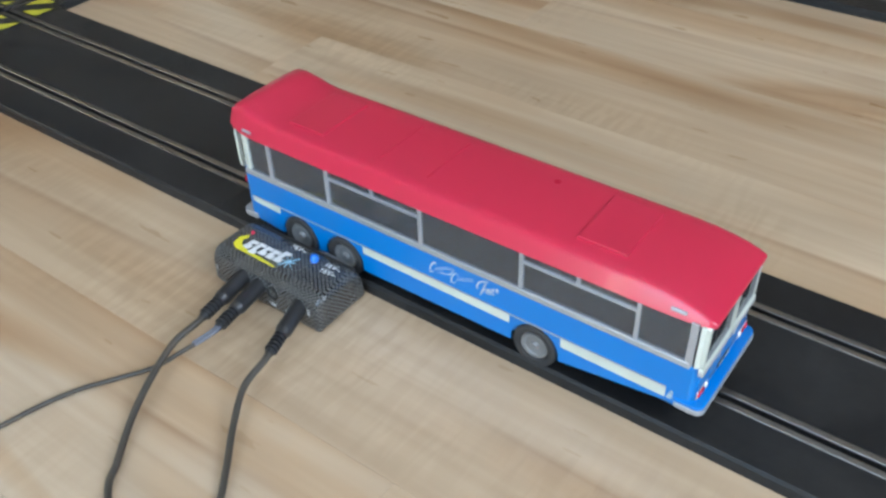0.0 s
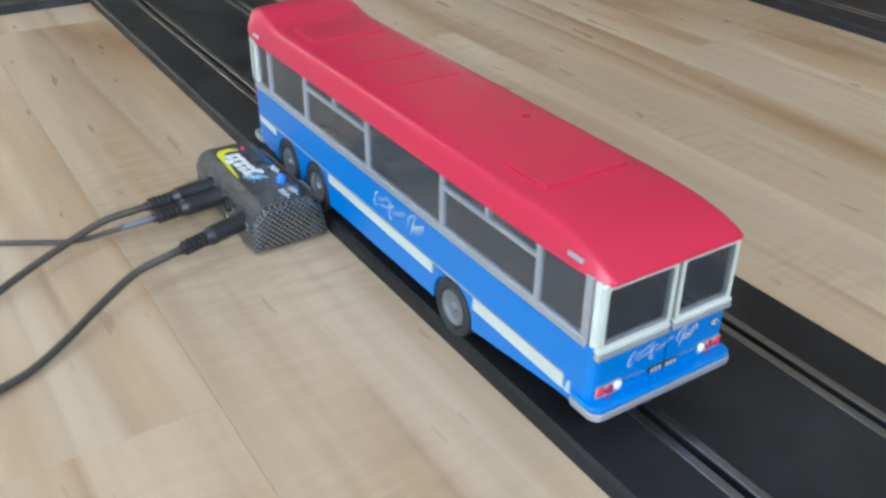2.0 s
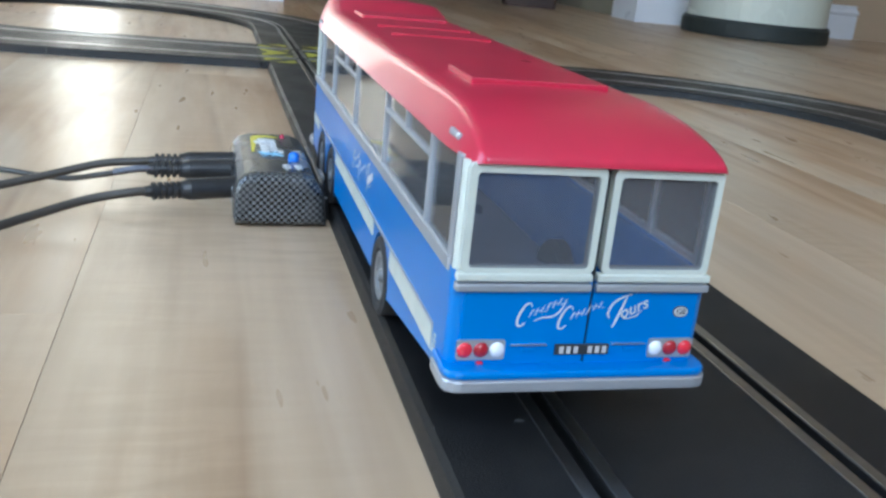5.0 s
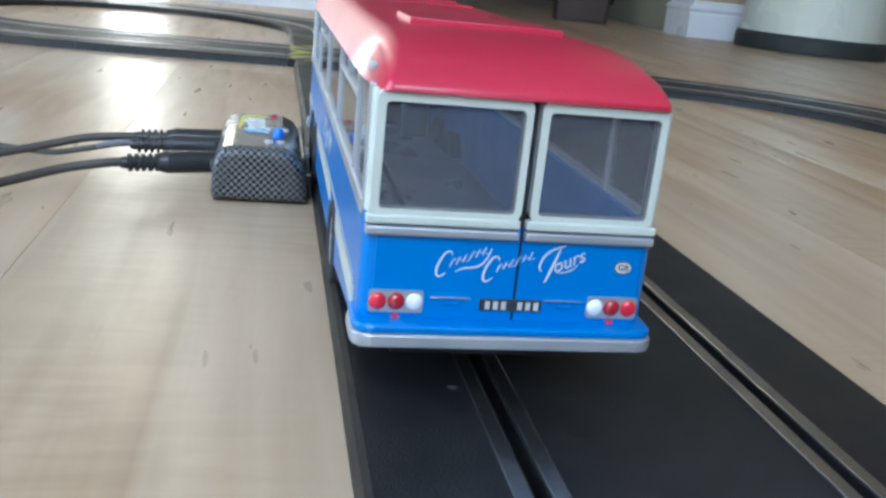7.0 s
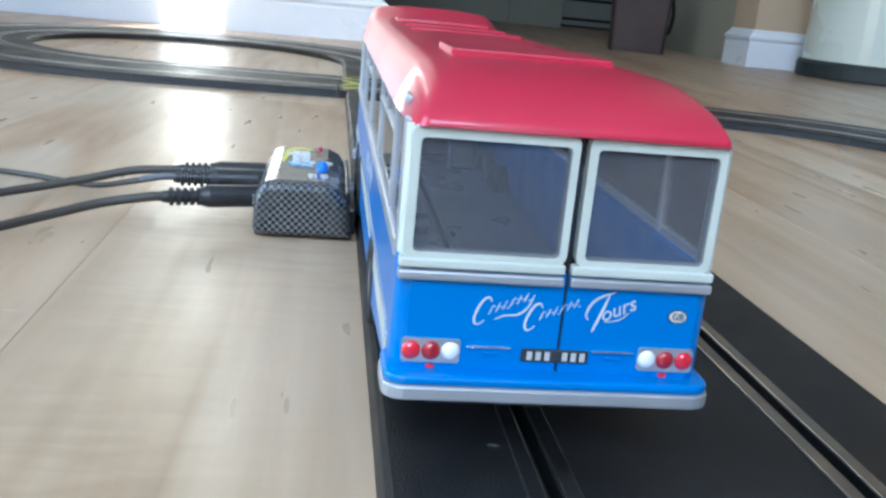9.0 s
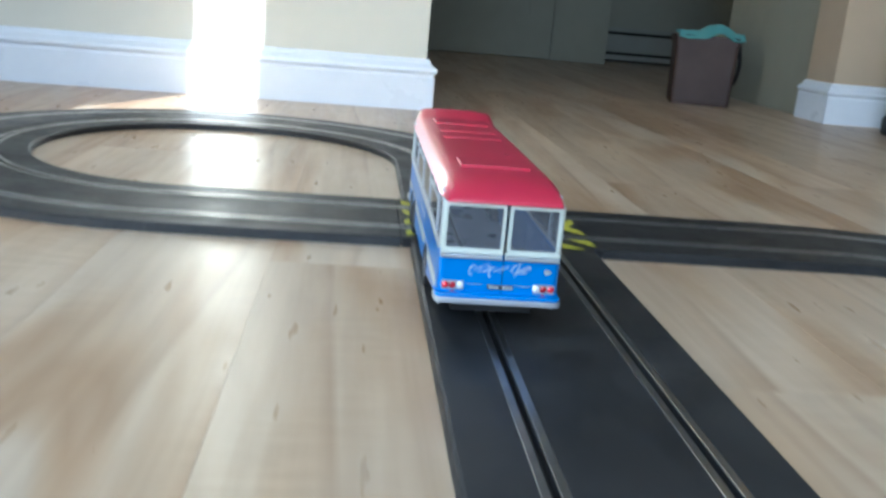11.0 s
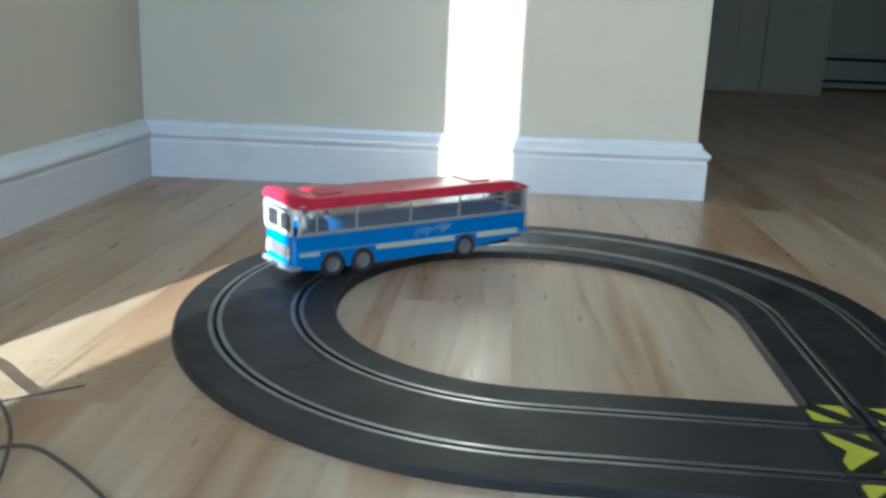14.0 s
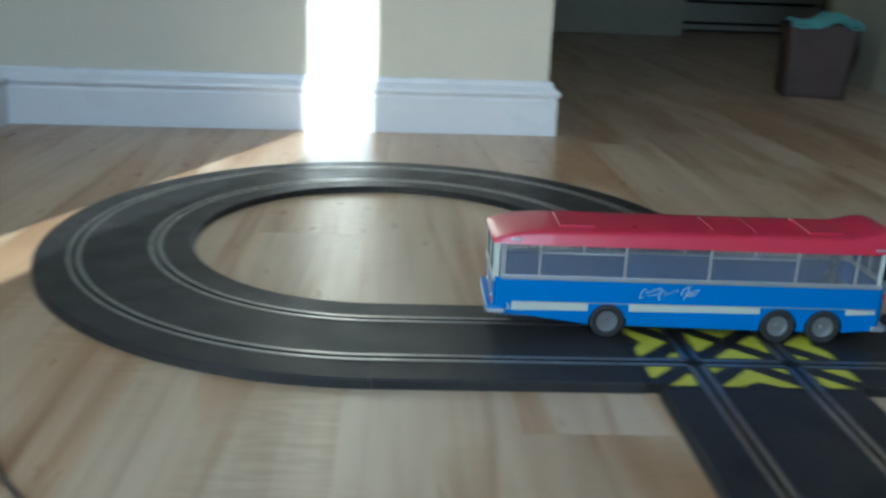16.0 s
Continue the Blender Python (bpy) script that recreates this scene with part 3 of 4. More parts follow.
# ---- power base ----
def power_base():
    ob = thing("power_base", "black carbon-weave power base beside the track", "power base", at=(0, 0, 0))
    x0, x1, y0, y1, zt = -0.1255, -0.0835, -0.625, -0.530, 0.0268
    prof = [(x0 + 0.001, 0.001), (x0, 0.004), (x0 + 0.0005, 0.0172), (x0 + 0.0020, 0.0222), (x0 + 0.0050, 0.0256), (x0 + 0.0095, zt), (x1 - 0.0095, zt), (x1 - 0.0040, zt - 0.0024), (x1 - 0.0006, zt - 0.0072), (x1 + 0.0016, 0.0150), (x1 + 0.0030, 0.001)]
    bm = prism(prof, "y", y0, y1)
    caps = [e for e in bm.edges if len(e.link_faces) == 2 and any(len(f.verts) > 4 for f in e.link_faces)]
    bmesh.ops.bevel(bm, geom=caps, offset=0.004, segments=3, affect="EDGES", profile=0.5)
    part("housing", bm, M_CARBON, ob, smooth=False)
    part("connector", box((x1 - 0.002, y0 + 0.012, 0.0005), (-0.0788, y1 - 0.012, 0.013), 0.001), M_BLACK, ob, "black connector into the track edge")
    part("clip_tab", box((x1 - 0.001, -0.603, 0.018), (-0.0800, -0.589, 0.0215), 0.001), M_HUB, ob, "small grey clip")
    part("side_rib", box((x1 - 0.001, y0 + 0.006, 0.010), (x1 + 0.0016, y1 - 0.006, 0.022), 0.0012), M_BLACK, ob)
    part("knob", lathe([(0.0, 0.0042), (0.0016, 0.004), (0.0026, 0.0028), (0.0028, 0.0), (0.0028, -0.002)], at=(-0.0955, -0.5960, zt + 0.0003)), M_KNOB, ob, "round blue button", smooth=True)
    part("led", lathe([(0.0, 0.0018), (0.0012, 0.001), (0.0014, 0.0), (0.0014, -0.003)], at=(-0.0975, -0.543, zt + 0.0006), seg=14), M_LED, ob, "small red indicator lamp", smooth=True)
    top = Matrix.Translation((0, 0, zt + 0.0003))
    for body, x, y in (("16V~", -0.0925, -0.5800), ("16V~", -0.0945, -0.6105), ("16V~", -0.1000, -0.6110)):
        text_part("rating", body, 0.0056, M_WHITE, ob, top @ pose(x, y, 0, 0, 0, -90), label="white voltage print")
    for body, y, z in (("1", -0.536, 0.014), ("2", -0.6165, 0.0155)):
        text_part("socket_number", body, 0.006, M_WHITE, ob, pose(x0 - 0.0003, y, z, 90, 0, -90), label="white socket number")
    for y in (-0.585, -0.598):
        text_part("rating", "16V", 0.0036, M_WHITE, ob, pose(x0 - 0.0003, y, 0.0065, 90, 0, -90), label="white voltage print")
    # maker's mark as plain shapes: swoosh, slanted white bars, star
    z = zt + 0.0004
    sw = [(-0.1148, -0.5440), (-0.1118, -0.5392), (-0.1050, -0.5385), (-0.0996, -0.5425), (-0.1024, -0.5438), (-0.1062, -0.5425), (-0.1100, -0.5450), (-0.1118, -0.5500), (-0.1142, -0.5790), (-0.1154, -0.5790)]
    part("mark_swoosh", prism(sw, "z", zt - 0.003, z - 0.0002), M_LOGOY, ob, "yellow swoosh print")
    for k in range(5):
        y = -0.5470 - 0.0066 * k
        hgt = (0.0088, 0.0116, 0.0088, 0.0088, 0.0112)[k]
        xa = -0.1112 - (0.0026 if k == 1 else 0) + 0.0002 * k
        part("mark_bar", prism([(xa, y), (xa + hgt, y - 0.0016), (xa + hgt, y - 0.0071), (xa + hgt - 0.0024, y - 0.0066), (xa + hgt - 0.0028, y - 0.0040), (xa + 0.0040, y - 0.0034), (xa + 0.0036, y - 0.0058), (xa, y - 0.0050)], "z", zt - 0.003, z), M_WHITE, ob, "white slanted print")
    for k in range(4):
        a = radians(45 * k + 12)
        dx, dy = math.cos(a), math.sin(a)
        ln = 0.0075 if k % 2 else 0.0055
        cx, cy, w = -0.1060, -0.5835, 0.00035
        part("mark_ray", prism([(cx + dx * ln, cy + dy * ln), (cx - dy * w, cy + dx * w), (cx - dx * ln, cy - dy * ln), (cx + dy * w, cy - dx * w)], "z", zt - 0.003, z + 0.0001), M_LOGOB, ob, "pale blue star print")
    for y in (-0.5855,):
        part("socket", lathe([(0.0, 0.0015), (0.0036, 0.0015), (0.0038, -0.0004), (0.0046, -0.0004), (0.0046, 0.002)], "x", at=(x0, y, 0.0155), seg=20), M_SLOT, ob, "empty round socket")
    return ob


power_base()


def plug_cable(name, y, z, pts, r, mat, label, swing):
    ob = thing(name, label, "cable", "power base cables")
    prof = [(0.0, 0.0095), (0.0050, 0.0095), (0.0052, 0.008), (0.0052, -0.017), (0.0044, -0.0195)]
    h = -0.0205
    for k in range(5):
        prof += [(0.0041, h), (0.0041, h - 0.0014), (0.0028, h - 0.0016), (0.0028, h - 0.0028)]
        h -= 0.003
    prof += [(0.0024, h - 0.002), (0.0, h - 0.002)]
    turn = pose(-0.1255, y, z, 0, 0, swing)
    bm = lathe(prof, "x", 20, at=(-0.0045, 0, 0))
    bm.transform(turn)
    part("plug", bm, M_BLACK, ob, "ribbed black plug", smooth=False)
    way_pts = smoothed([turn @ Vector((-0.0395, 0, 0)), turn @ Vector((-0.047, 0, 0)), *pts])
    part("lead", tube(way_pts, r, 10), M_CABLE, ob, smooth=True)
    if mat is M_CABLEB:
        for side in (-1, 1):
            part("twin_core", tube([p + Vector((0, 0.0011 * side, 0.0006)) for p in way_pts[:14]], 0.00125, 8), mat, ob, "thin blue-grey twin core", smooth=True)
    return ob


plug_cable("cable", -0.560, 0.0165, [(-0.190, -0.567, 0.0145), (-0.213, -0.573, 0.0095), (-0.237, -0.584, 0.0055), (-0.262, -0.601, 0.003), (-0.281, -0.617, 0.0025), (-0.33, -0.69, 0.0025), (-0.42, -0.85, 0.0025), (-0.58, -1.05, 0.0025), (-0.8, -1.2, 0.0025)], 0.0021, M_CABLE, "black cable with a ribbed plug in the power base", 9)
plug_cable("cable", -0.5735, 0.0155, [(-0.190, -0.5725, 0.0100), (-0.206, -0.5645, 0.0055), (-0.224, -0.5505, 0.003), (-0.246, -0.5365, 0.002), (-0.283, -0.5255, 0.002), (-0.40, -0.50, 0.002), (-0.62, -0.48, 0.002), (-0.85, -0.62, 0.002)], 0.0015, M_CABLEB, "thin two-tone lead with a ribbed plug in the power base", 9)
plug_cable("cable", -0.6085, 0.0155, [(-0.190, -0.6255, 0.0120), (-0.212, -0.6385, 0.0075), (-0.232, -0.6535, 0.004), (-0.252, -0.6675, 0.0025), (-0.285, -0.684, 0.0025), (-0.36, -0.745, 0.0025), (-0.50, -0.93, 0.0025), (-0.7, -1.2, 0.0025)], 0.0021, M_CABLE, "black cable with a ribbed plug in the power base", 18)

loose = thing("loose_cable", "thin dark cable looped loosely on the sunlit floor", "cable")
part("lead", tube(smoothed([(-0.85, -0.52, 0.002), (-0.62, -0.47, 0.002), (-0.48, -0.36, 0.002), (-0.475, -0.25, 0.002), (-0.506, -0.199, 0.002), (-0.549, -0.137, 0.003), (-0.608, -0.088, 0.005), (-0.640, -0.074, 0.005), (-0.661, -0.094, 0.004), (-0.648, -0.157, 0.002), (-0.629, -0.177, 0.002), (-0.621, -0.147, 0.006), (-0.641, -0.086, 0.010), (-0.668, -0.041, 0.010), (-0.713, 0.010, 0.008), (-0.765, 0.050, 0.008), (-0.80, 0.030, 0.006), (-0.84, -0.04, 0.003), (-0.90, -0.16, 0.002)]), 0.0016, 8), M_CABLE, loose, smooth=True)
loose2 = thing("loose_cable", "dark cable in a springy loop near the side wall", "cable")
part("lead", tube(smoothed([(-0.88, -0.30, 0.002), (-0.80, -0.12, 0.002), (-0.763, -0.041, 0.003), (-0.757, -0.010, 0.004), (-0.771, 0.026, 0.005), (-0.801, 0.068, 0.008), (-0.833, 0.098, 0.014), (-0.862, 0.102, 0.020), (-0.872, 0.075, 0.026), (-0.850, 0.056, 0.031), (-0.820, 0.063, 0.033), (-0.820, 0.102, 0.035), (-0.820, 0.126, 0.047), (-0.820, 0.133, 0.071), (-0.820, 0.119, 0.103), (-0.822, 0.097, 0.125), (-0.825, 0.074, 0.136), (-0.83, 0.03, 0.135), (-0.85, -0.04, 0.10), (-0.88, -0.12, 0.04), (-0.91, -0.20, 0.002)]), 0.0017, 8), M_CABLE, loose2, smooth=True)
wire = thing("thin_wire", "thin grey wire lying straight across the sunlit floor", "wire")
part("lead", tube([(-0.86, -0.138, 0.0011), (-0.756, -0.052, 0.0011), (-0.648, 0.037, 0.0011)], 0.0007, 8), M_CABLEB, wire, smooth=True)


# ---- hallway things ----
def storage_bin():
    ob = thing("storage_bin", "dark brown storage bin with a teal cloth over its rim", "bin", at=(0.803, 1.67, 0))
    ob.rotation_euler = (0, 0, radians(-14))
    hw, hd, h = 0.082, 0.075, 0.182
    bm = bmesh.new()
    rings = []
    for z, k in ((0.0, 0.93), (0.01, 0.95), (h - 0.02, 1.0), (h - 0.02, 1.05), (h, 1.05), (h, 0.98), (0.012, 0.90)):
        rings.append([bm.verts.new((u * k, v * k, z)) for u, v in rounded(-hw, hw, -hd, hd, 0.012)])
    n = len(rings[0])
    for a, b in zip(rings, rings[1:]):
        for j in range(n):
            bm.faces.new((a[j], a[(j + 1) % n], b[(j + 1) % n], b[j]))
    bm.faces.new(rings[0])
    bm.faces.new(rings[-1])
    bmesh.ops.recalc_face_normals(bm, faces=bm.faces[:])
    part("body", bm, M_BIN, ob)
    bm = tube(smoothed([(hw + 0.002, -0.05, h - 0.02), (hw + 0.012, -0.03, h - 0.07), (hw + 0.010, 0.0, h - 0.115), (hw + 0.003, 0.02, h - 0.125)]), 0.006, 8)
    part("strap", bm, M_BLACK, ob, "dark strap hanging at the side", smooth=True)
    return ob


storage_bin()
cloth = thing("cloth", "crumpled teal cloth draped over the bin's rim", "cloth", at=(0.803, 1.67, 0.182))
cloth.rotation_euler = (0, 0, radians(-14))
bm = bmesh.new()
nx, ny = 26, 16
grid = []
for i in range(nx + 1):
    row = []
    for j in range(ny + 1):
        u, v = -0.079 + 0.172 * i / nx, -0.090 + 0.14 * j / ny
        z = 0.008 + 0.014 * noise.noise((u * 22, v * 22, 3.1)) + 0.016 * math.exp(-((u - 0.02) / 0.04) ** 2)
        if v < -0.080:
            z -= 0.018 + 0.012 * noise.noise((u * 30, 1.7, 0.4))
        row.append(bm.verts.new((u, v, max(z, -0.03))))
    grid.append(row)
for i in range(nx):
    for j in range(ny):
        bm.faces.new((grid[i][j], grid[i + 1][j], grid[i + 1][j + 1], grid[i][j + 1]))
bmesh.ops.solidify(bm, geom=bm.faces[:], thickness=0.003)
part("fabric", bm, M_TEAL, cloth, smooth=True)

drum = thing("pedal_bin", "round cream enamel bin with a dark rubber base", "bin", at=(1.245, 1.13, 0))
part("body", lathe([(0.0, 0.03), (0.172, 0.03), (0.175, 0.04), (0.175, 0.58), (0.170, 0.60), (0.0, 0.60)], seg=48), M_DRUM, drum, smooth=False)
part("base_ring", lathe([(0.0, 0.0), (0.184, 0.0), (0.186, 0.006), (0.186, 0.034), (0.180, 0.042), (0.0, 0.042)], seg=48), M_DRUMBASE, drum, "dark rubber base ring")
part("lid", lathe([(0.178, 0.602), (0.179, 0.615), (0.16, 0.65), (0.1, 0.68), (0.0, 0.69)], seg=48), M_DRUM, drum, smooth=True)
knob_px = rot_pt(2.0, 0.72)
stop = thing("wall_knob", "dark round knob on the hallway wall", "knob", at=(knob_px[0], knob_px[1], 0.36))
part("knob", lathe([(0.0, -0.05), (0.018, -0.046), (0.026, -0.03), (0.018, -0.014), (0.009, -0.008), (0.009, 0.0)], "x", 20), M_BLACK, stop, smooth=True)


# ---- toy coach ----
BW, BL = 0.0372, 0.168           # half width, half length of the body
Z_SK, Z_BELT, Z_WIN, Z_EDGE = 0.0105, 0.0515, 0.0795, 0.0795
WHEEL_Y = (0.1155, 0.0765, -0.0690)
WHEEL_R = 0.0146
PILLARS = (0.136, 0.0855, 0.0125, -0.058, -0.129)


def side_outline():
    """The painted side below the windows, with round wheel arches."""
    pts = [(-0.1645, Z_BELT), (-0.1645, 0.0218), (-0.09, 0.0125)]
    for wy, r in ((-0.0690, 0.0163), (0.0765, 0.0163), (0.1155, 0.0163)):
        base = 0.0118 if wy < 0 else Z_SK
        c = 0.0140
        a0 = math.asin((base - c) / r)
        for k in range(13):
            a = math.pi - a0 - (math.pi - 2 * a0) * k / 12
            pts.append((wy + r * math.cos(a), c + r * math.sin(a)))
    pts += [(0.161, 0.0135), (0.161, Z_BELT)]
    return pts


def stroke(bm, pts, width, seg=5):
    """Adds one brush stroke, thin at both ends."""
    pts = smoothed(pts, 5)
    n = len(pts)
    own = tube(pts, [0.62 * width * (0.45 + 0.55 * math.sin(math.pi * k / (n - 1))) for k in range(n)], seg)
    me = bpy.data.meshes.new("t")
    own.to_mesh(me)
    own.free()
    bm.from_mesh(me)
    bpy.data.meshes.remove(me)


def lettering(parent, m, scale, mat):
    """Two words as a capital's sweep with plain slanted bars, then the word Tours."""
    def finish(bm):
        for v in bm.verts:
            v.co = Vector((v.co.x * 0.001 * scale, v.co.y * 0.001 * scale, v.co.z * 0.00025 * scale))
        bm.transform(m)
        part("lettering", bm, mat, parent, "white script lettering")

    for x0, y0, n, swash in ((-26.6, -1.2, 6, True), (-9.6, -2.4, 6, False)):
        bm = bmesh.new()
        stroke(bm, [(x0 + 5.6, y0 + 3.2, 0), (x0 + 4.6, y0 + 4.6, 0), (x0 + 2.6, y0 + 3.4, 0), (x0 + 0.6, y0 - 0.6, 0), (x0 + 0.3, y0 - 3.6, 0), (x0 + 1.6, y0 - 4.5, 0), (x0 + 3.6, y0 - 3.0, 0)], 0.72)
        for k in range(n):
            x, y = x0 + 5.2 + 2.25 * k, y0 + 0.4 + 0.95 * k
            stroke(bm, [(x - 0.4, y - 1.5, 0), (x + 0.2, y, 0), (x + 0.9, y + 1.7, 0)], 0.42)
            stroke(bm, [(x + 0.8, y + (1.4, 0.3, -0.8)[k % 3], 0), (x + 1.3, y + (1.5, 0.5, -0.9)[k % 3], 0), (x + 1.9, y + (1.0, 0.2, -0.6)[k % 3], 0)], 0.3)
        if swash:
            stroke(bm, [(x0 + 7.0, y0 - 2.6, 0), (x0 + 10.0, y0 - 1.2, 0), (x0 + 14.5, y0 - 0.6, 0), (x0 + 17.6, y0 + 2.0, 0), (x0 + 19.4, y0 + 6.4, 0)], 0.62)
        finish(bm)
    bm = bmesh.new()
    stroke(bm, [(11.6, -2.6, 0), (10.8, -0.6, 0), (12.2, 3.0, 0), (15.4, 5.6, 0), (19.8, 7.2, 0)], 0.75)
    stroke(bm, [(18.0, 6.2, 0), (16.4, 1.4, 0), (14.6, -3.6, 0), (13.4, -6.6, 0)], 0.85)
    stroke(bm, [(17.2, -3.0, 0), (20.0, -2.6, 0), (23.0, -1.6, 0), (25.2, 0.6, 0)], 0.42)
    finish(bm)
    text_part("lettering", "ours", 0.0068 * scale, mat, parent, m @ pose(0.0212 * scale, 0.0014 * scale, 0.0002, 0, 0, 24), 0.3, "white script lettering")


def wheel(bus, x, y, side):
    ob = thing("wheel", "", "", at=(x, y, WHEEL_R))
    ob.parent = bus
    s = side
    part("tyre", lathe([(0.0088, 0.0010 * s), (0.0102, 0.0030 * s), (0.0128, 0.0034 * s), (0.0143, 0.0026 * s), (WHEEL_R, 0.0012 * s), (WHEEL_R, -0.004 * s), (0.0130, -0.006 * s), (0.0, -0.006 * s)], "x", 36), M_TYRE, ob, "black rubber tyre", smooth=False)
    part("hub", lathe([(0.0, 0.0030 * s), (0.0018, 0.0030 * s), (0.0024, 0.0022 * s), (0.0028, 0.0012 * s), (0.0062, 0.0014 * s), (0.0072, 0.0024 * s), (0.0088, 0.0026 * s), (0.0091, 0.0012 * s), (0.0, -0.001 * s)], "x", 28), M_HUB, ob, "grey plastic hub", smooth=False)
    return ob


def toy_coach():
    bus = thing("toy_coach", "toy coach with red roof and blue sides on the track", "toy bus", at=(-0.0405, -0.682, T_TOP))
    # body shell
    for s in (-1, 1):
        part("side_panel", prism(side_outline(), "x", s * (BW - 0.0014), s * BW), M_BLUE, bus, "blue painted side")
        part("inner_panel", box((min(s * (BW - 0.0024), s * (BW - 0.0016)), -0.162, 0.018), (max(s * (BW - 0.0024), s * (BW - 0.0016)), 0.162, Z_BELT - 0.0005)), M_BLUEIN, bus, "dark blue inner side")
        for yc, sg, r in ((-0.1645, -1, 0.0035), (0.161, 1, 0.007)):
            pts = []
            for k in range(9):
                a = radians(90 * k / 8)
                pts.append((s * (BW - r + r * math.cos(a)), yc + sg * r * math.sin(a)))
            for k in range(8, -1, -1):
                a = radians(90 * k / 8)
                pts.append((s * (BW - r + (r - 0.0012) * math.cos(a)), yc + sg * (r - 0.0012) * math.sin(a)))
            part("corner_panel", prism(pts, "z", 0.0215 if sg < 0 else 0.0135, Z_BELT), M_BLUE, bus, smooth=False)
            if sg < 0:
                slim = []
                for q in (0.003, 0.0012):
                    arc = [(s * (BW - 0.003 + q * math.cos(radians(10 * k))), -0.165 - q * math.sin(radians(10 * k))) for k in range(10)]
                    slim += arc if q > 0.002 else arc[::-1]
                part("corner_post", prism(slim, "z", Z_BELT, 0.0800), M_CREAM, bus, "cream painted corner post")
        # cream flash with thin silver edges
        yr, yf = -0.152, 0.160
        x0, x1 = sorted((s * (BW - 0.0002), s * (BW + 0.0004)))
        for n, (ya, yb) in enumerate(((yr, -0.0862), (-0.0518, 0.0594), (0.0936, 0.0984), (0.1326, yf))):
            def zz(y, top):
                return (0.0300 if top else 0.0232) + (y - yr) / (yf - yr) * (0.0012 if top else 0.0034)
            if n in (0, 1, 3):
                pts = [(ya, zz(ya, 0)), (yb, zz(yb, 0) + (0.001 if n == 3 else 0)), (yb, zz(yb, 1) - (0.0005 if n == 3 else 0)), (ya, zz(ya, 1))]
                part("flash", prism(pts, "x", x0, x1), M_CREAM, bus, "cream painted flash")
        part("flash_edge", prism([(yr, 0.0301), (yf, 0.0313), (yf, 0.0322), (yr, 0.0310)], "x", x0 - 0.0001, x1 + 0.0002), M_SILVER, bus)
        for k in range(4):
            part("flash_mark", box((x0, yr - 0.0045, 0.0235 + 0.0016 * k), (x1, yr - 0.001 - 0.0006 * k, 0.0243 + 0.0016 * k)), M_CREAM, bus)
        # silver belt, pillars, top vents, panes
        part("belt", box((min(s * (BW - 0.001), s * (BW + 0.0007)), -0.163, Z_BELT - 0.0018), (max(s * (BW - 0.001), s * (BW + 0.0007)), 0.163, Z_BELT + 0.0022), 0.0005), M_SILVER, bus, "silver waist moulding")
        xa, xb = sorted((s * (BW - 0.0016), s * (BW + 0.0002)))
        ends = (0.160, *PILLARS, -0.162)
        for yp in PILLARS:
            part("pillar", box((xa, yp - 0.0011, Z_BELT), (xb, yp + 0.0011, Z_WIN + 0.001), 0.0003), M_SILVER, bus, "silver window pillar")
        for yp, wd in ((0.159, 0.0020), (-0.1615, 0.0022)):
            part("pillar", box((xa, yp - wd, Z_BELT), (xb, yp + wd, Z_WIN + 0.001), 0.0003), M_CREAM if yp > 0 else M_SILVER, bus)
        for yt, yb in ((0.0855, 0.0125), (-0.058, -0.129)):
            part("vent_bar", box((xa, yb, 0.0722), (xb, yt, 0.0735), 0.0003), M_SILVER, bus, "silver vent rail")
            part("vent_bar", box((xa, (yt + yb) / 2 - 0.0008, 0.0735), (xb, (yt + yb) / 2 + 0.0008, Z_WIN), 0.0003), M_SILVER, bus)
        for ya, yb in zip(ends[1:], ends):
            xg = s * (BW - 0.0009)
            pane = part("window_pane", box((xg - 0.0002, ya + 0.0009, Z_BELT + 0.001), (xg + 0.0002, yb - 0.0009, Z_WIN)), M_SIDEGLASS, bus, "clear plastic window")
            pane.visible_shadow = False
    # floor, underside, inner details
    part("inside_floor", box((-BW + 0.0026, -0.1635, 0.0170), (BW - 0.0026, 0.163, 0.0182)), M_FLOORIN, bus, "dark bare inside floor")
    for a, b in ((-0.150, -0.088), (-0.050, 0.058), (0.096, 0.0965), (0.134, 0.155)):
        part("chassis", box((-0.026, a, 0.0085), (0.026, b, 0.0168), 0.001), M_BLACK, bus, "black chassis block")
    part("guide_pin", box((-0.0009, 0.092, -0.0030), (0.0009, 0.106, 0.0090)), M_BLACK, bus, "black guide in the slot")
    part("floor_channel", box((-0.0105, -0.150, 0.0180), (-0.0085, 0.100, 0.0190), 0.0003), M_HUB, bus, "grey ridge along the inside floor")
    part("floor_channel", box((-0.0052, -0.150, 0.0180), (-0.0036, 0.100, 0.0188), 0.0003), M_HUB, bus)
    part("floor_slot", box((-0.0080, -0.150, 0.0180), (-0.0060, 0.100, 0.0185)), M_SLOT, bus)
    for s in (-1, 1):
        part("mud_bracket", box((min(s * 0.0345, s * 0.0362), -0.167, 0.0172), (max(s * 0.0345, s * 0.0352), -0.1660, 0.0200)), M_SILVER, bus)

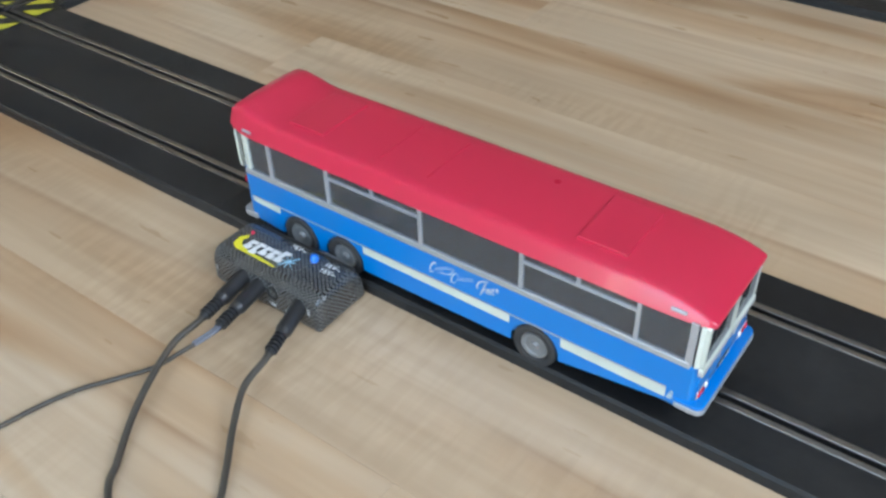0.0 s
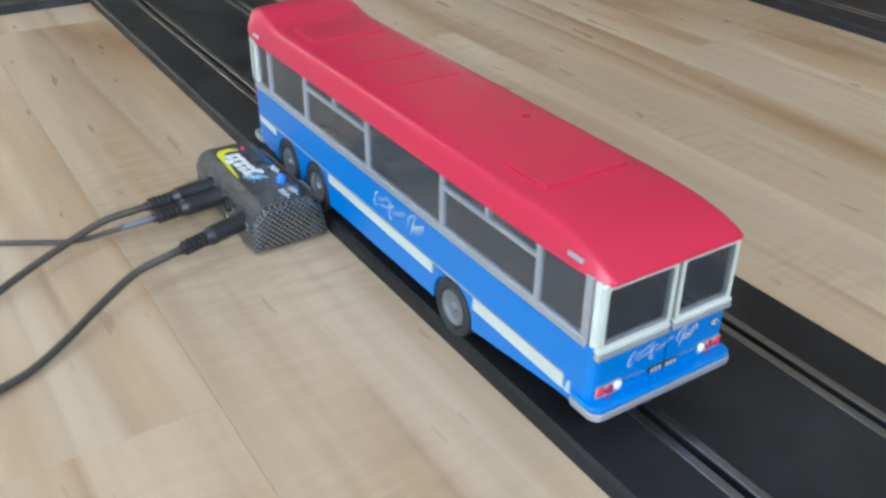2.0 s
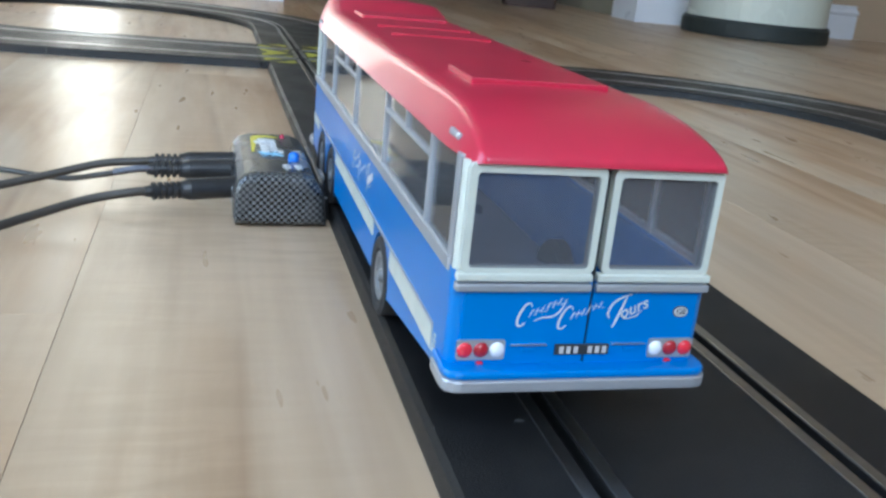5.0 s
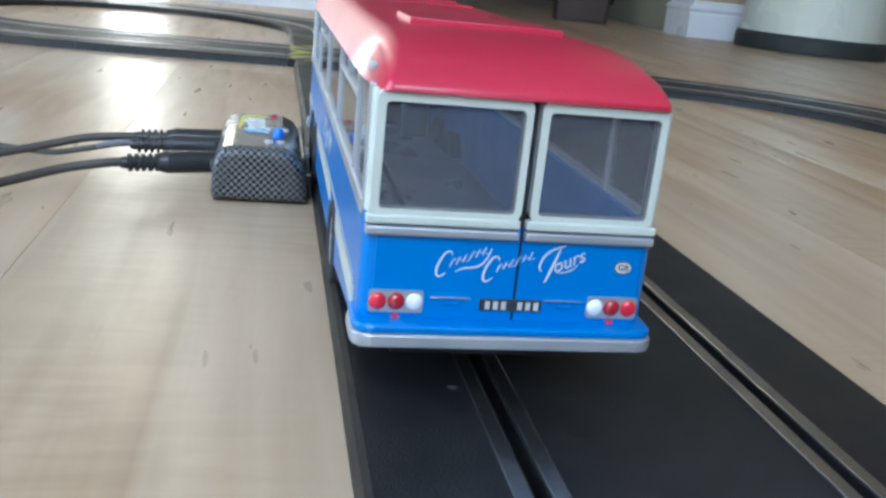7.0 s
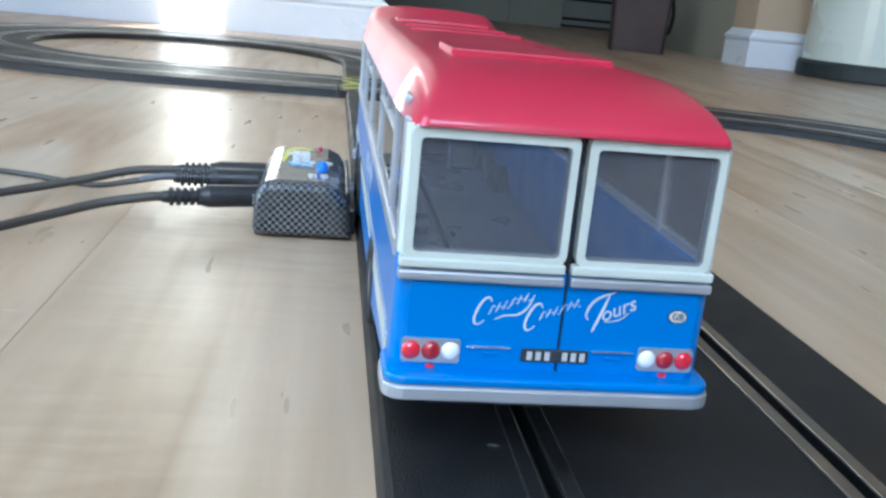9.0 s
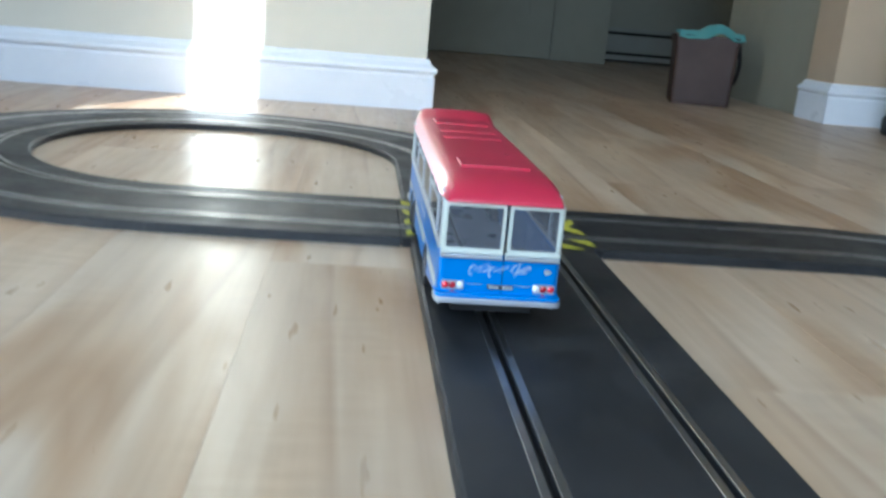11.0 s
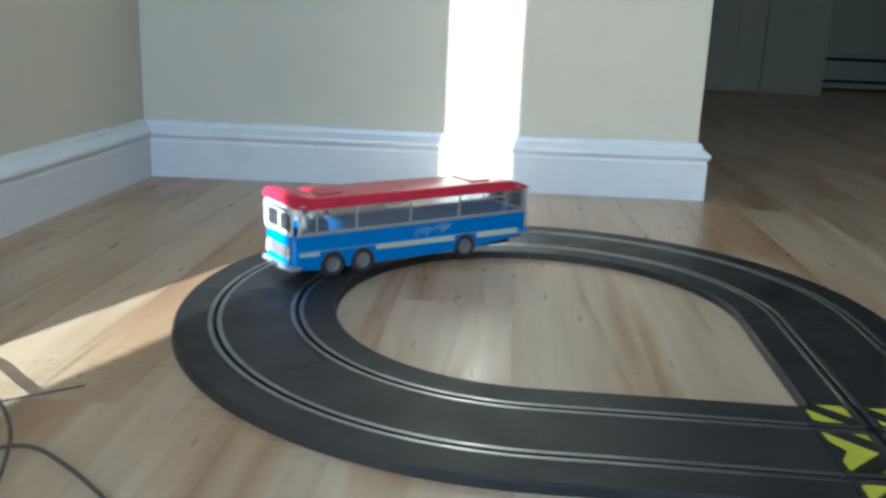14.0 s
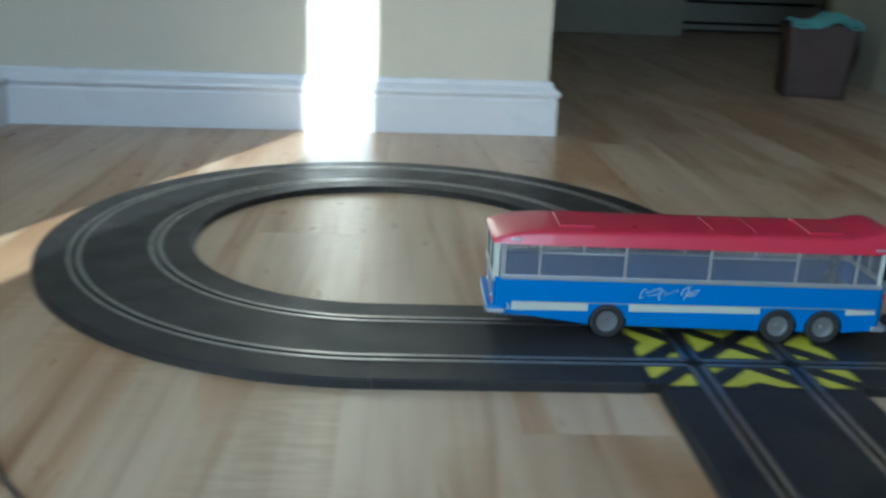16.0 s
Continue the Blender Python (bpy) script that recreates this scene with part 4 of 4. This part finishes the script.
    # roof, lofted along the coach
    secs = ((-0.1722, 0.0330, 0.0803, 0.0812), (-0.1713, 0.0346, 0.0799, 0.0822), (-0.167, 0.0360, Z_EDGE, 0.0842), (-0.160, 0.0369, Z_EDGE, 0.0868), (-0.150, 0.0375, Z_EDGE, 0.0892), (-0.140, 0.0378, Z_EDGE, 0.0907), (-0.126, 0.0379, Z_EDGE, 0.0917),
            (0.0, 0.0379, Z_EDGE, 0.0921), (0.130, 0.0379, Z_EDGE, 0.0921), (0.141, 0.0379, Z_EDGE, 0.0934), (0.152, 0.0378, Z_EDGE, 0.0962), (0.163, 0.0374, 0.0808, 0.0979), (0.1695, 0.0366, 0.0830, 0.0976), (0.1725, 0.0354, 0.0850, 0.0956))
    bm = bmesh.new()
    rings = []
    for y, w, ze, zt in secs:
        h = zt - ze
        lean = 0.0046 * min(h / 0.0126, 1.0)
        half = [(w, ze), (w - 0.35 * lean, ze + 0.34 * h), (w - 0.8 * lean, ze + 0.68 * h), (w - 1.0 * lean, ze + 0.80 * h), (w - 1.35 * lean, ze + 0.885 * h), (w - 2.2 * lean, ze + 0.935 * h), (w * 0.4, zt)]
        ring = [(x, z) for x, z in half] + [(-x, z) for x, z in reversed(half)]
        rings.append([bm.verts.new((x, y, z)) for x, z in ring])
    n = len(rings[0])
    for a, b in zip(rings, rings[1:]):
        for j in range(n):
            bm.faces.new((a[j], a[(j + 1) % n], b[(j + 1) % n], b[j]))
    bm.faces.new(rings[0])
    bm.faces.new(rings[-1])
    bmesh.ops.recalc_face_normals(bm, faces=bm.faces[:])
    for e in bm.edges:
        e.smooth = len(e.link_faces) == 2 and e.calc_face_angle() < 0.75
    roof = part("roof", bm, M_RED, bus, "glossy red roof", smooth=True)
    for ya, yb in ((0.0975, 0.1265), (-0.1130, -0.0835)):
        part("roof_hatch", box((-0.0225, ya, 0.0900), (0.0225, yb, 0.0931), 0.0004), M_RED, roof, "raised red roof hatch")
    for y in (0.0520, 0.016):
        part("roof_rib", box((-0.0225, y - 0.0003, 0.0905), (0.0225, y + 0.0003, 0.0926), 0.0001), M_RED, roof)
    for s in (-1, 1):
        for y in (-0.151, 0.155):
            m = pose(s * (0.0361 if y < 0 else 0.0368), y, 0.0834, 0, s * -16, 0)
            bm = box((-0.0008, -0.0046, -0.0010), (0.0008, 0.0046, 0.0010), 0.0006)
            bm.transform(m)
            part("marker_light", bm, M_SILVER, roof, "small silver marker light")

    # rear: two doors with cream framed windows
    yb0, yb1 = -0.1690, -0.1676
    for k, (xa, xb) in enumerate(((-0.0338, 0.00155), (0.0023, 0.0338))):
        door = part("rear_door", prism(rounded(xa, xb, 0.0215, 0.0498, 0.0006), "y", yb0, yb1), M_BLUE, bus, "blue rear door")
        oa, ob_ = (-0.0362, 0.0008) if k == 0 else (0.0029, 0.0347)
        part("window_frame", frame_prism(rounded(oa, ob_, Z_BELT - 0.0002, 0.0806, 0.0026), rounded(oa + 0.0020, ob_ - 0.0017, Z_BELT + 0.0015, 0.0777, 0.0012), "y", yb0 - 0.0012, yb1 + 0.0008), M_CREAM, door, "cream painted window frame")
        part("seal", frame_prism(rounded(oa + 0.0020, ob_ - 0.0017, Z_BELT + 0.0015, 0.0777, 0.0012), rounded(oa + 0.0023, ob_ - 0.0020, Z_BELT + 0.0018, 0.0774, 0.0010), "y", yb0 - 0.0006, yb1 + 0.0008), M_HUB, door)
        pane = part("pane", prism(rounded(oa + 0.0022, ob_ - 0.0019, Z_BELT + 0.0017, 0.0775, 0.0010), "y", yb0 + 0.0003, yb0 + 0.0007), M_GLASS, door, "clear rear window")
        pane.visible_shadow = False
        for zc, hgt, mat_, d in ((Z_BELT - 0.0009, 0.0022, M_CREAM, 0.0018), (Z_BELT - 0.0036, 0.0022, M_SILVER, 0.0020)):
            part("moulding", box((oa - 0.0008 if k == 0 else oa - 0.0006, yb0 - d, zc - hgt / 2), (ob_ if k == 0 else ob_ + 0.0012, yb1, zc + hgt / 2), 0.0005), mat_, door, "raised rear moulding")
        hx = -0.0145 if k == 0 else 0.0150
        part("handle", box((hx - 0.0052, yb0 - 0.0008, 0.0312), (hx + 0.0052, yb0 + 0.0002, 0.0317), 0.0002), M_CHROME, door, "thin chrome handle")
        part("handle", box((hx - 0.0015, yb0 - 0.0007, 0.0296), (hx + 0.0022, yb0 + 0.0002, 0.0303), 0.0002), M_BLUE, door)
    # Near-black strip: the shade in the door gap is put into its colour
    part("door_gap", box((0.0016, yb1 - 0.0006, 0.0215), (0.0023, yb1, 0.0806)), M_SLOT, bus, "black strip for the shade between the rear doors")
    for s in (-1, 1):
        part("rear_hinge", box((s * 0.0352 - 0.0008, -0.1668, 0.0465), (s * 0.0352 + 0.0008, -0.1648, 0.0505), 0.0004), M_BLUE, bus)
        part("rear_hinge", box((s * 0.0352 - 0.0008, -0.1668, 0.0275), (s * 0.0352 + 0.0008, -0.1648, 0.0300), 0.0004), M_BLUE, bus)
        cluster = part("light_panel", prism(rounded(min(s * 0.0212, s * 0.0347), max(s * 0.0212, s * 0.0347), 0.0274, 0.0330, 0.0008), "y", yb0 - 0.0006, yb0 + 0.0002), M_SILVER, bus, "silver rear light panel")
        for x, mt, lb in ((0.0325, M_LAMPRED, "red lens"), (0.0279, M_LAMPDARK, "dark red lens"), (0.0234, M_LAMPWHITE, "white lens")):
            part("lens", lathe([(0.0, -0.0009), (0.0015, -0.0007), (0.0022, 0.0), (0.0022, 0.0006)], "y", 18, at=(s * x, yb0 - 0.0007, 0.0302)), mt, cluster, lb, smooth=True)
        part("reflector", prism(rounded(s * 0.0279 - 0.0010, s * 0.0279 + 0.0010, 0.0256, 0.0269, 0.0005), "y", yb0 - 0.0005, yb0 + 0.0002), M_LAMPRED, bus, "small red reflector")
    plate = part("number_plate", box((-0.0068, yb0 - 0.0007, 0.0285), (0.0092, yb0 + 0.0002, 0.0315), 0.0002), M_PLATE, bus, "black plate with grey bars")
    for k in range(7):
        if k != 3:
            x = -0.0049 + k * 0.0021
            part("bar", box((x - 0.0006, yb0 - 0.0009, 0.0290), (x + 0.0006, yb0 - 0.0006, 0.0310)), M_PLATEBAR, plate)
    gb = part("country_oval", prism([(0.0294 + 0.0024 * math.cos(k * math.pi / 10), 0.0408 + 0.0017 * math.sin(k * math.pi / 10)) for k in range(20)], "y", yb0 - 0.0003, yb0 + 0.0002), M_INK, bus, "oval country sticker")
    part("oval_face", prism([(0.0294 + 0.0021 * math.cos(k * math.pi / 10), 0.0408 + 0.0014 * math.sin(k * math.pi / 10)) for k in range(20)], "y", yb0 - 0.0005, yb0 - 0.0002), M_WHITE, gb)
    text_part("letters", "GB", 0.0022, M_INK, gb, pose(0.0294, yb0 - 0.0006, 0.0408, 90, 0, 0))
    lettering(bus, pose(-0.0002, yb0 - 0.0003, 0.0408, 90, 0, 0), 0.70, M_WHITE)
    for s in (-1, 1):
        lettering(bus, pose(s * (BW + 0.0003), -0.0190, 0.0415, 90, 0, 90 * s), 0.92, M_WHITE)
    # rear bumper: silver bar with a blue lip
    out = rounded(-0.0390, 0.0390, -0.1755, -0.155, 0.005)
    part("rear_bumper", prism([p for p in out if p[1] < -0.1565] , "z", 0.0204, 0.0238, 0.0006), M_SILVER, bus, "silver rear bumper")
    part("bumper_lip", prism([(x * 0.992, y + 0.0006) for x, y in out if y < -0.1565], "z", 0.0238, 0.0260, 0.0007), M_BLUE, bus, "blue lip above the bumper")

    # front
    yf = 0.1690
    part("front_panel", box((-0.0308, yf - 0.0014, 0.0135), (0.0308, yf, Z_BELT)), M_BLUE, bus, "blue front panel")
    part("front_frame", frame_prism(rounded(-0.0362, 0.0362, Z_BELT - 0.001, 0.0826, 0.004), rounded(-0.0332, 0.0332, Z_BELT + 0.0025, 0.0748, 0.0045), "y", yf - 0.0016, yf + 0.0008), M_CREAM, bus, "cream windscreen frame")
    pane = part("windscreen", prism(rounded(-0.0334, 0.0334, Z_BELT + 0.0023, 0.0750, 0.0045), "y", yf - 0.0010, yf - 0.0006), M_GLASS, bus, "clear windscreen")
    pane.visible_shadow = False
    part("windscreen_bar", box((-0.0007, yf - 0.0014, Z_BELT + 0.002), (0.0007, yf - 0.0002, 0.0752)), M_CREAM, bus)
    part("destination_board", prism(rounded(-0.027, 0.027, 0.0764, 0.0802, 0.001), "y", yf + 0.0004, yf + 0.0014), M_INK, bus, "dark destination board")
    part("grille_surround", prism(rounded(-0.0325, 0.0325, 0.0235, 0.0375, 0.003), "y", yf - 0.0004, yf + 0.0006), M_HUB, bus, "grey grille surround")
    part("grille", prism(rounded(-0.0205, 0.0205, 0.0255, 0.0350, 0.001), "y", yf, yf + 0.0009), M_HUB, bus, "grey grille")
    for k in range(5):
        z = 0.0265 + 0.0018 * k
        part("grille_slat", box((-0.0200, yf + 0.0007, z - 0.0003), (0.0200, yf + 0.0013, z + 0.0003)), M_CHROME, bus)
    for s in (-1, 1):
        for z, mt in ((0.0338, M_LAMPYELLOW), (0.0262, M_LAMPWHITE)):
            part("headlight", lathe([(0.0, 0.0018), (0.0026, 0.0015), (0.0036, 0.0004), (0.0038, -0.0006)], "y", 20, at=(s * 0.0265, yf + 0.0004, z)), mt, bus, "round headlight", smooth=True)
        part("side_lamp", box((s * 0.0352 - 0.0016, 0.1656, 0.0405), (s * 0.0352 + 0.0016, 0.1668, 0.0445), 0.0005), M_LAMPRED, bus, "small red side lamp")
    out = rounded(-0.0386, 0.0386, 0.155, 0.1740, 0.005)
    part("front_bumper", prism([p for p in out if p[1] > 0.1565], "z", 0.0125, 0.0170, 0.0006), M_SILVER, bus, "silver front bumper")
    part("front_plate", box((-0.009, 0.1738, 0.0120), (0.009, 0.1748, 0.0162)), M_PLATE, bus, "dark plate")
    part("dashboard", box((-0.033, 0.155, 0.0182), (0.033, 0.166, 0.0330), 0.002), M_BLACK, bus, "dark dashboard")
    # driver's seat and a plain dark doll on it
    part("seat", box((0.012, 0.114, 0.0182), (0.026, 0.131, 0.0400), 0.002), M_FLOORIN, bus, "grey driver's seat")
    part("doll", lathe([(0.0, 0.0400), (0.0062, 0.0410), (0.0066, 0.0480), (0.0058, 0.0580), (0.0026, 0.0605), (0.0024, 0.0625), (0.0040, 0.0650), (0.0042, 0.0690), (0.0030, 0.0720), (0.0, 0.0730)], "z", 16, at=(0.019, 0.124, 0.0)), M_DOLL, bus, "plain dark driver doll", smooth=True)
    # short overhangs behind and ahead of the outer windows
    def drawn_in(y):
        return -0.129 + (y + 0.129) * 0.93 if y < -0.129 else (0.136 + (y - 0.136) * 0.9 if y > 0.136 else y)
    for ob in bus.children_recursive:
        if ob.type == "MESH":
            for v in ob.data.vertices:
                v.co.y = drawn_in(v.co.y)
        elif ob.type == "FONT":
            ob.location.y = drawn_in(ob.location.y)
    wheels = []
    for s in (-1, 1):
        for y in WHEEL_Y:
            wheels.append(wheel(bus, s * (BW - 0.0026), y, s))
    return bus, wheels


coach, coach_wheels = toy_coach()
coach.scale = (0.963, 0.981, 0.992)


# ---- floor planks ----
def planks():
    w, g = 0.124, 0.00003
    base = -0.186
    lengths = (1.2, 0.9, 1.05)
    rnd = random.Random(11)
    meshes = {}

    def plank_mesh(width, length):
        key = (round(width, 4), round(length, 3))
        if key not in meshes:
            bm = bmesh.new()
            c, z0 = 0.00012, -0.0022
            lo = [(g, g), (width - g, g), (width - g, length - g), (g, length - g)]
            hi = [(g + c, g + c), (width - g - c, g + c), (width - g - c, length - g - c), (g + c, length - g - c)]
            rings = [[bm.verts.new((x, y, z)) for x, y in pts] for pts, z in ((lo, z0), (lo, -0.0003), (hi, 0.0))]
            for a, b in zip(rings, rings[1:]):
                for j in range(4):
                    bm.faces.new((a[j], a[(j + 1) % 4], b[(j + 1) % 4], b[j]))
            bm.faces.new(rings[2])
            bmesh.ops.recalc_face_normals(bm, faces=bm.faces[:])
            me = bpy.data.meshes.new("plank")
            bm.to_mesh(me)
            bm.free()
            me.materials.append(M_WOOD)
            meshes[key] = me
        return meshes[key]

    # end joints that can be told apart, by plank row
    known = {0: -0.14, 2: -0.345, -2: 0.31, -1: -0.73, 1: 0.4, 3: -0.95}
    k0, k1 = math.floor((FLOOR_X[0] - base) / w), math.ceil((FLOOR_X[1] - base) / w)
    for k in range(k0, k1):
        x = base + k * w
        length = 1.25
        start = known.get(k, rnd.uniform(-0.6, 0.6))
        y = start - length * math.ceil((start - FLOOR_Y[0]) / length)
        while y < FLOOR_Y[1]:
            ob = new("plank", plank_mesh(w, length))
            ob.parent = floor_ob
            ob.location = (x, y, 0)
            y += length


planks()


# ---- movement ----
LANE_R = RAD - LANE
ARC0, ARC1 = RAD, RAD + LANE_R * math.pi * 1.5
GUIDE_Y, AXLE_Y = 0.100, -0.012
# seconds and the guide's way along the inner lane, 0 where it meets the crossing's middle line
WAY = ((0.0, -0.582), (8.9, -0.582), (9.1, -0.572), (9.3, -0.536), (9.6, -0.452), (10.0, -0.324), (10.5, -0.185), (11.0, -0.036), (11.5, 0.111), (12.0, 0.257), (12.5, 0.400),
       (13.0, 0.527), (13.5, 0.720), (14.0, 0.995), (14.5, 1.238), (15.0, 1.458), (15.5, 1.668), (16.0, 1.844), (16.2, 1.914))


def way(t):
    """Smooth way at t seconds, with slopes taken from the neighbours."""
    i = 0
    while i < len(WAY) - 2 and t > WAY[i + 1][0]:
        i += 1
    (ta, a), (tb, b) = WAY[i], WAY[i + 1]

    def slope(j):
        if j <= 1 or j >= len(WAY) - 1:
            return 0.0 if j <= 1 else (WAY[-1][1] - WAY[-2][1]) / (WAY[-1][0] - WAY[-2][0])
        return (WAY[j + 1][1] - WAY[j - 1][1]) / (WAY[j + 1][0] - WAY[j - 1][0])
    d = tb - ta
    u = (t - ta) / d
    return a * (1 + 2 * u) * (1 - u) ** 2 + slope(i) * d * u * (1 - u) ** 2 + b * u * u * (3 - 2 * u) + slope(i + 1) * d * u * u * (u - 1)


def lane_point(s):
    if s < ARC0:
        return Vector((-LANE, s))
    if s < ARC1:
        a = (s - ARC0) / LANE_R
        return Vector((squeeze(-RAD + LANE_R * math.cos(a)), RAD + LANE_R * math.sin(a)))
    return Vector((-RAD + s - ARC1, LANE))


def motions():
    rows, spins = [], []
    rear = Vector((-LANE, way(0) - (GUIDE_Y - AXLE_Y)))
    roll = 0.0
    steps = 4
    span = GUIDE_Y - AXLE_Y
    for f in range(0, 481):
        for k in range(steps):
            t = (f - 1 + (k + 1) / steps) / FPS
            if t > 8.8:
                g = lane_point(way(t))
                moved = rear.copy()
                rear = g + (rear - g).normalized() * span
                roll += (rear - moved).length / WHEEL_R
        t = f / FPS
        if 0 < t < 8.8:
            continue
        g = lane_point(way(t))
        ahead = (g - rear).normalized()
        head = math.degrees(math.atan2(-ahead.x, ahead.y))
        side = Vector((ahead.y, -ahead.x))
        lag = math.exp(-((way(t) - 0.53) / 0.12) ** 2)
        head -= 6.0 * lag + 4.0 * math.exp(-((way(t) - 1.0) / 0.09) ** 2)
        c = rear - ahead * (AXLE_Y - 0.0012) - side * 0.013 * lag - side * (0.0030 if t < 9.2 else max(0.0005, 0.0030 - 0.002 * (t - 9.2))) + side * 0.011 * math.exp(-((way(t) - 1.2) / 0.14) ** 2)
        rows.append((t, pose(c.x, c.y, T_TOP, 0, 0, head)))
        spins.append((t, -math.degrees(roll)))
    walk(coach, rows)
    for w in coach_wheels:
        x, y, z = w.location
        walk(w, [(t, pose(x, y, z, a, 0, 0)) for t, a in spins])


motions()
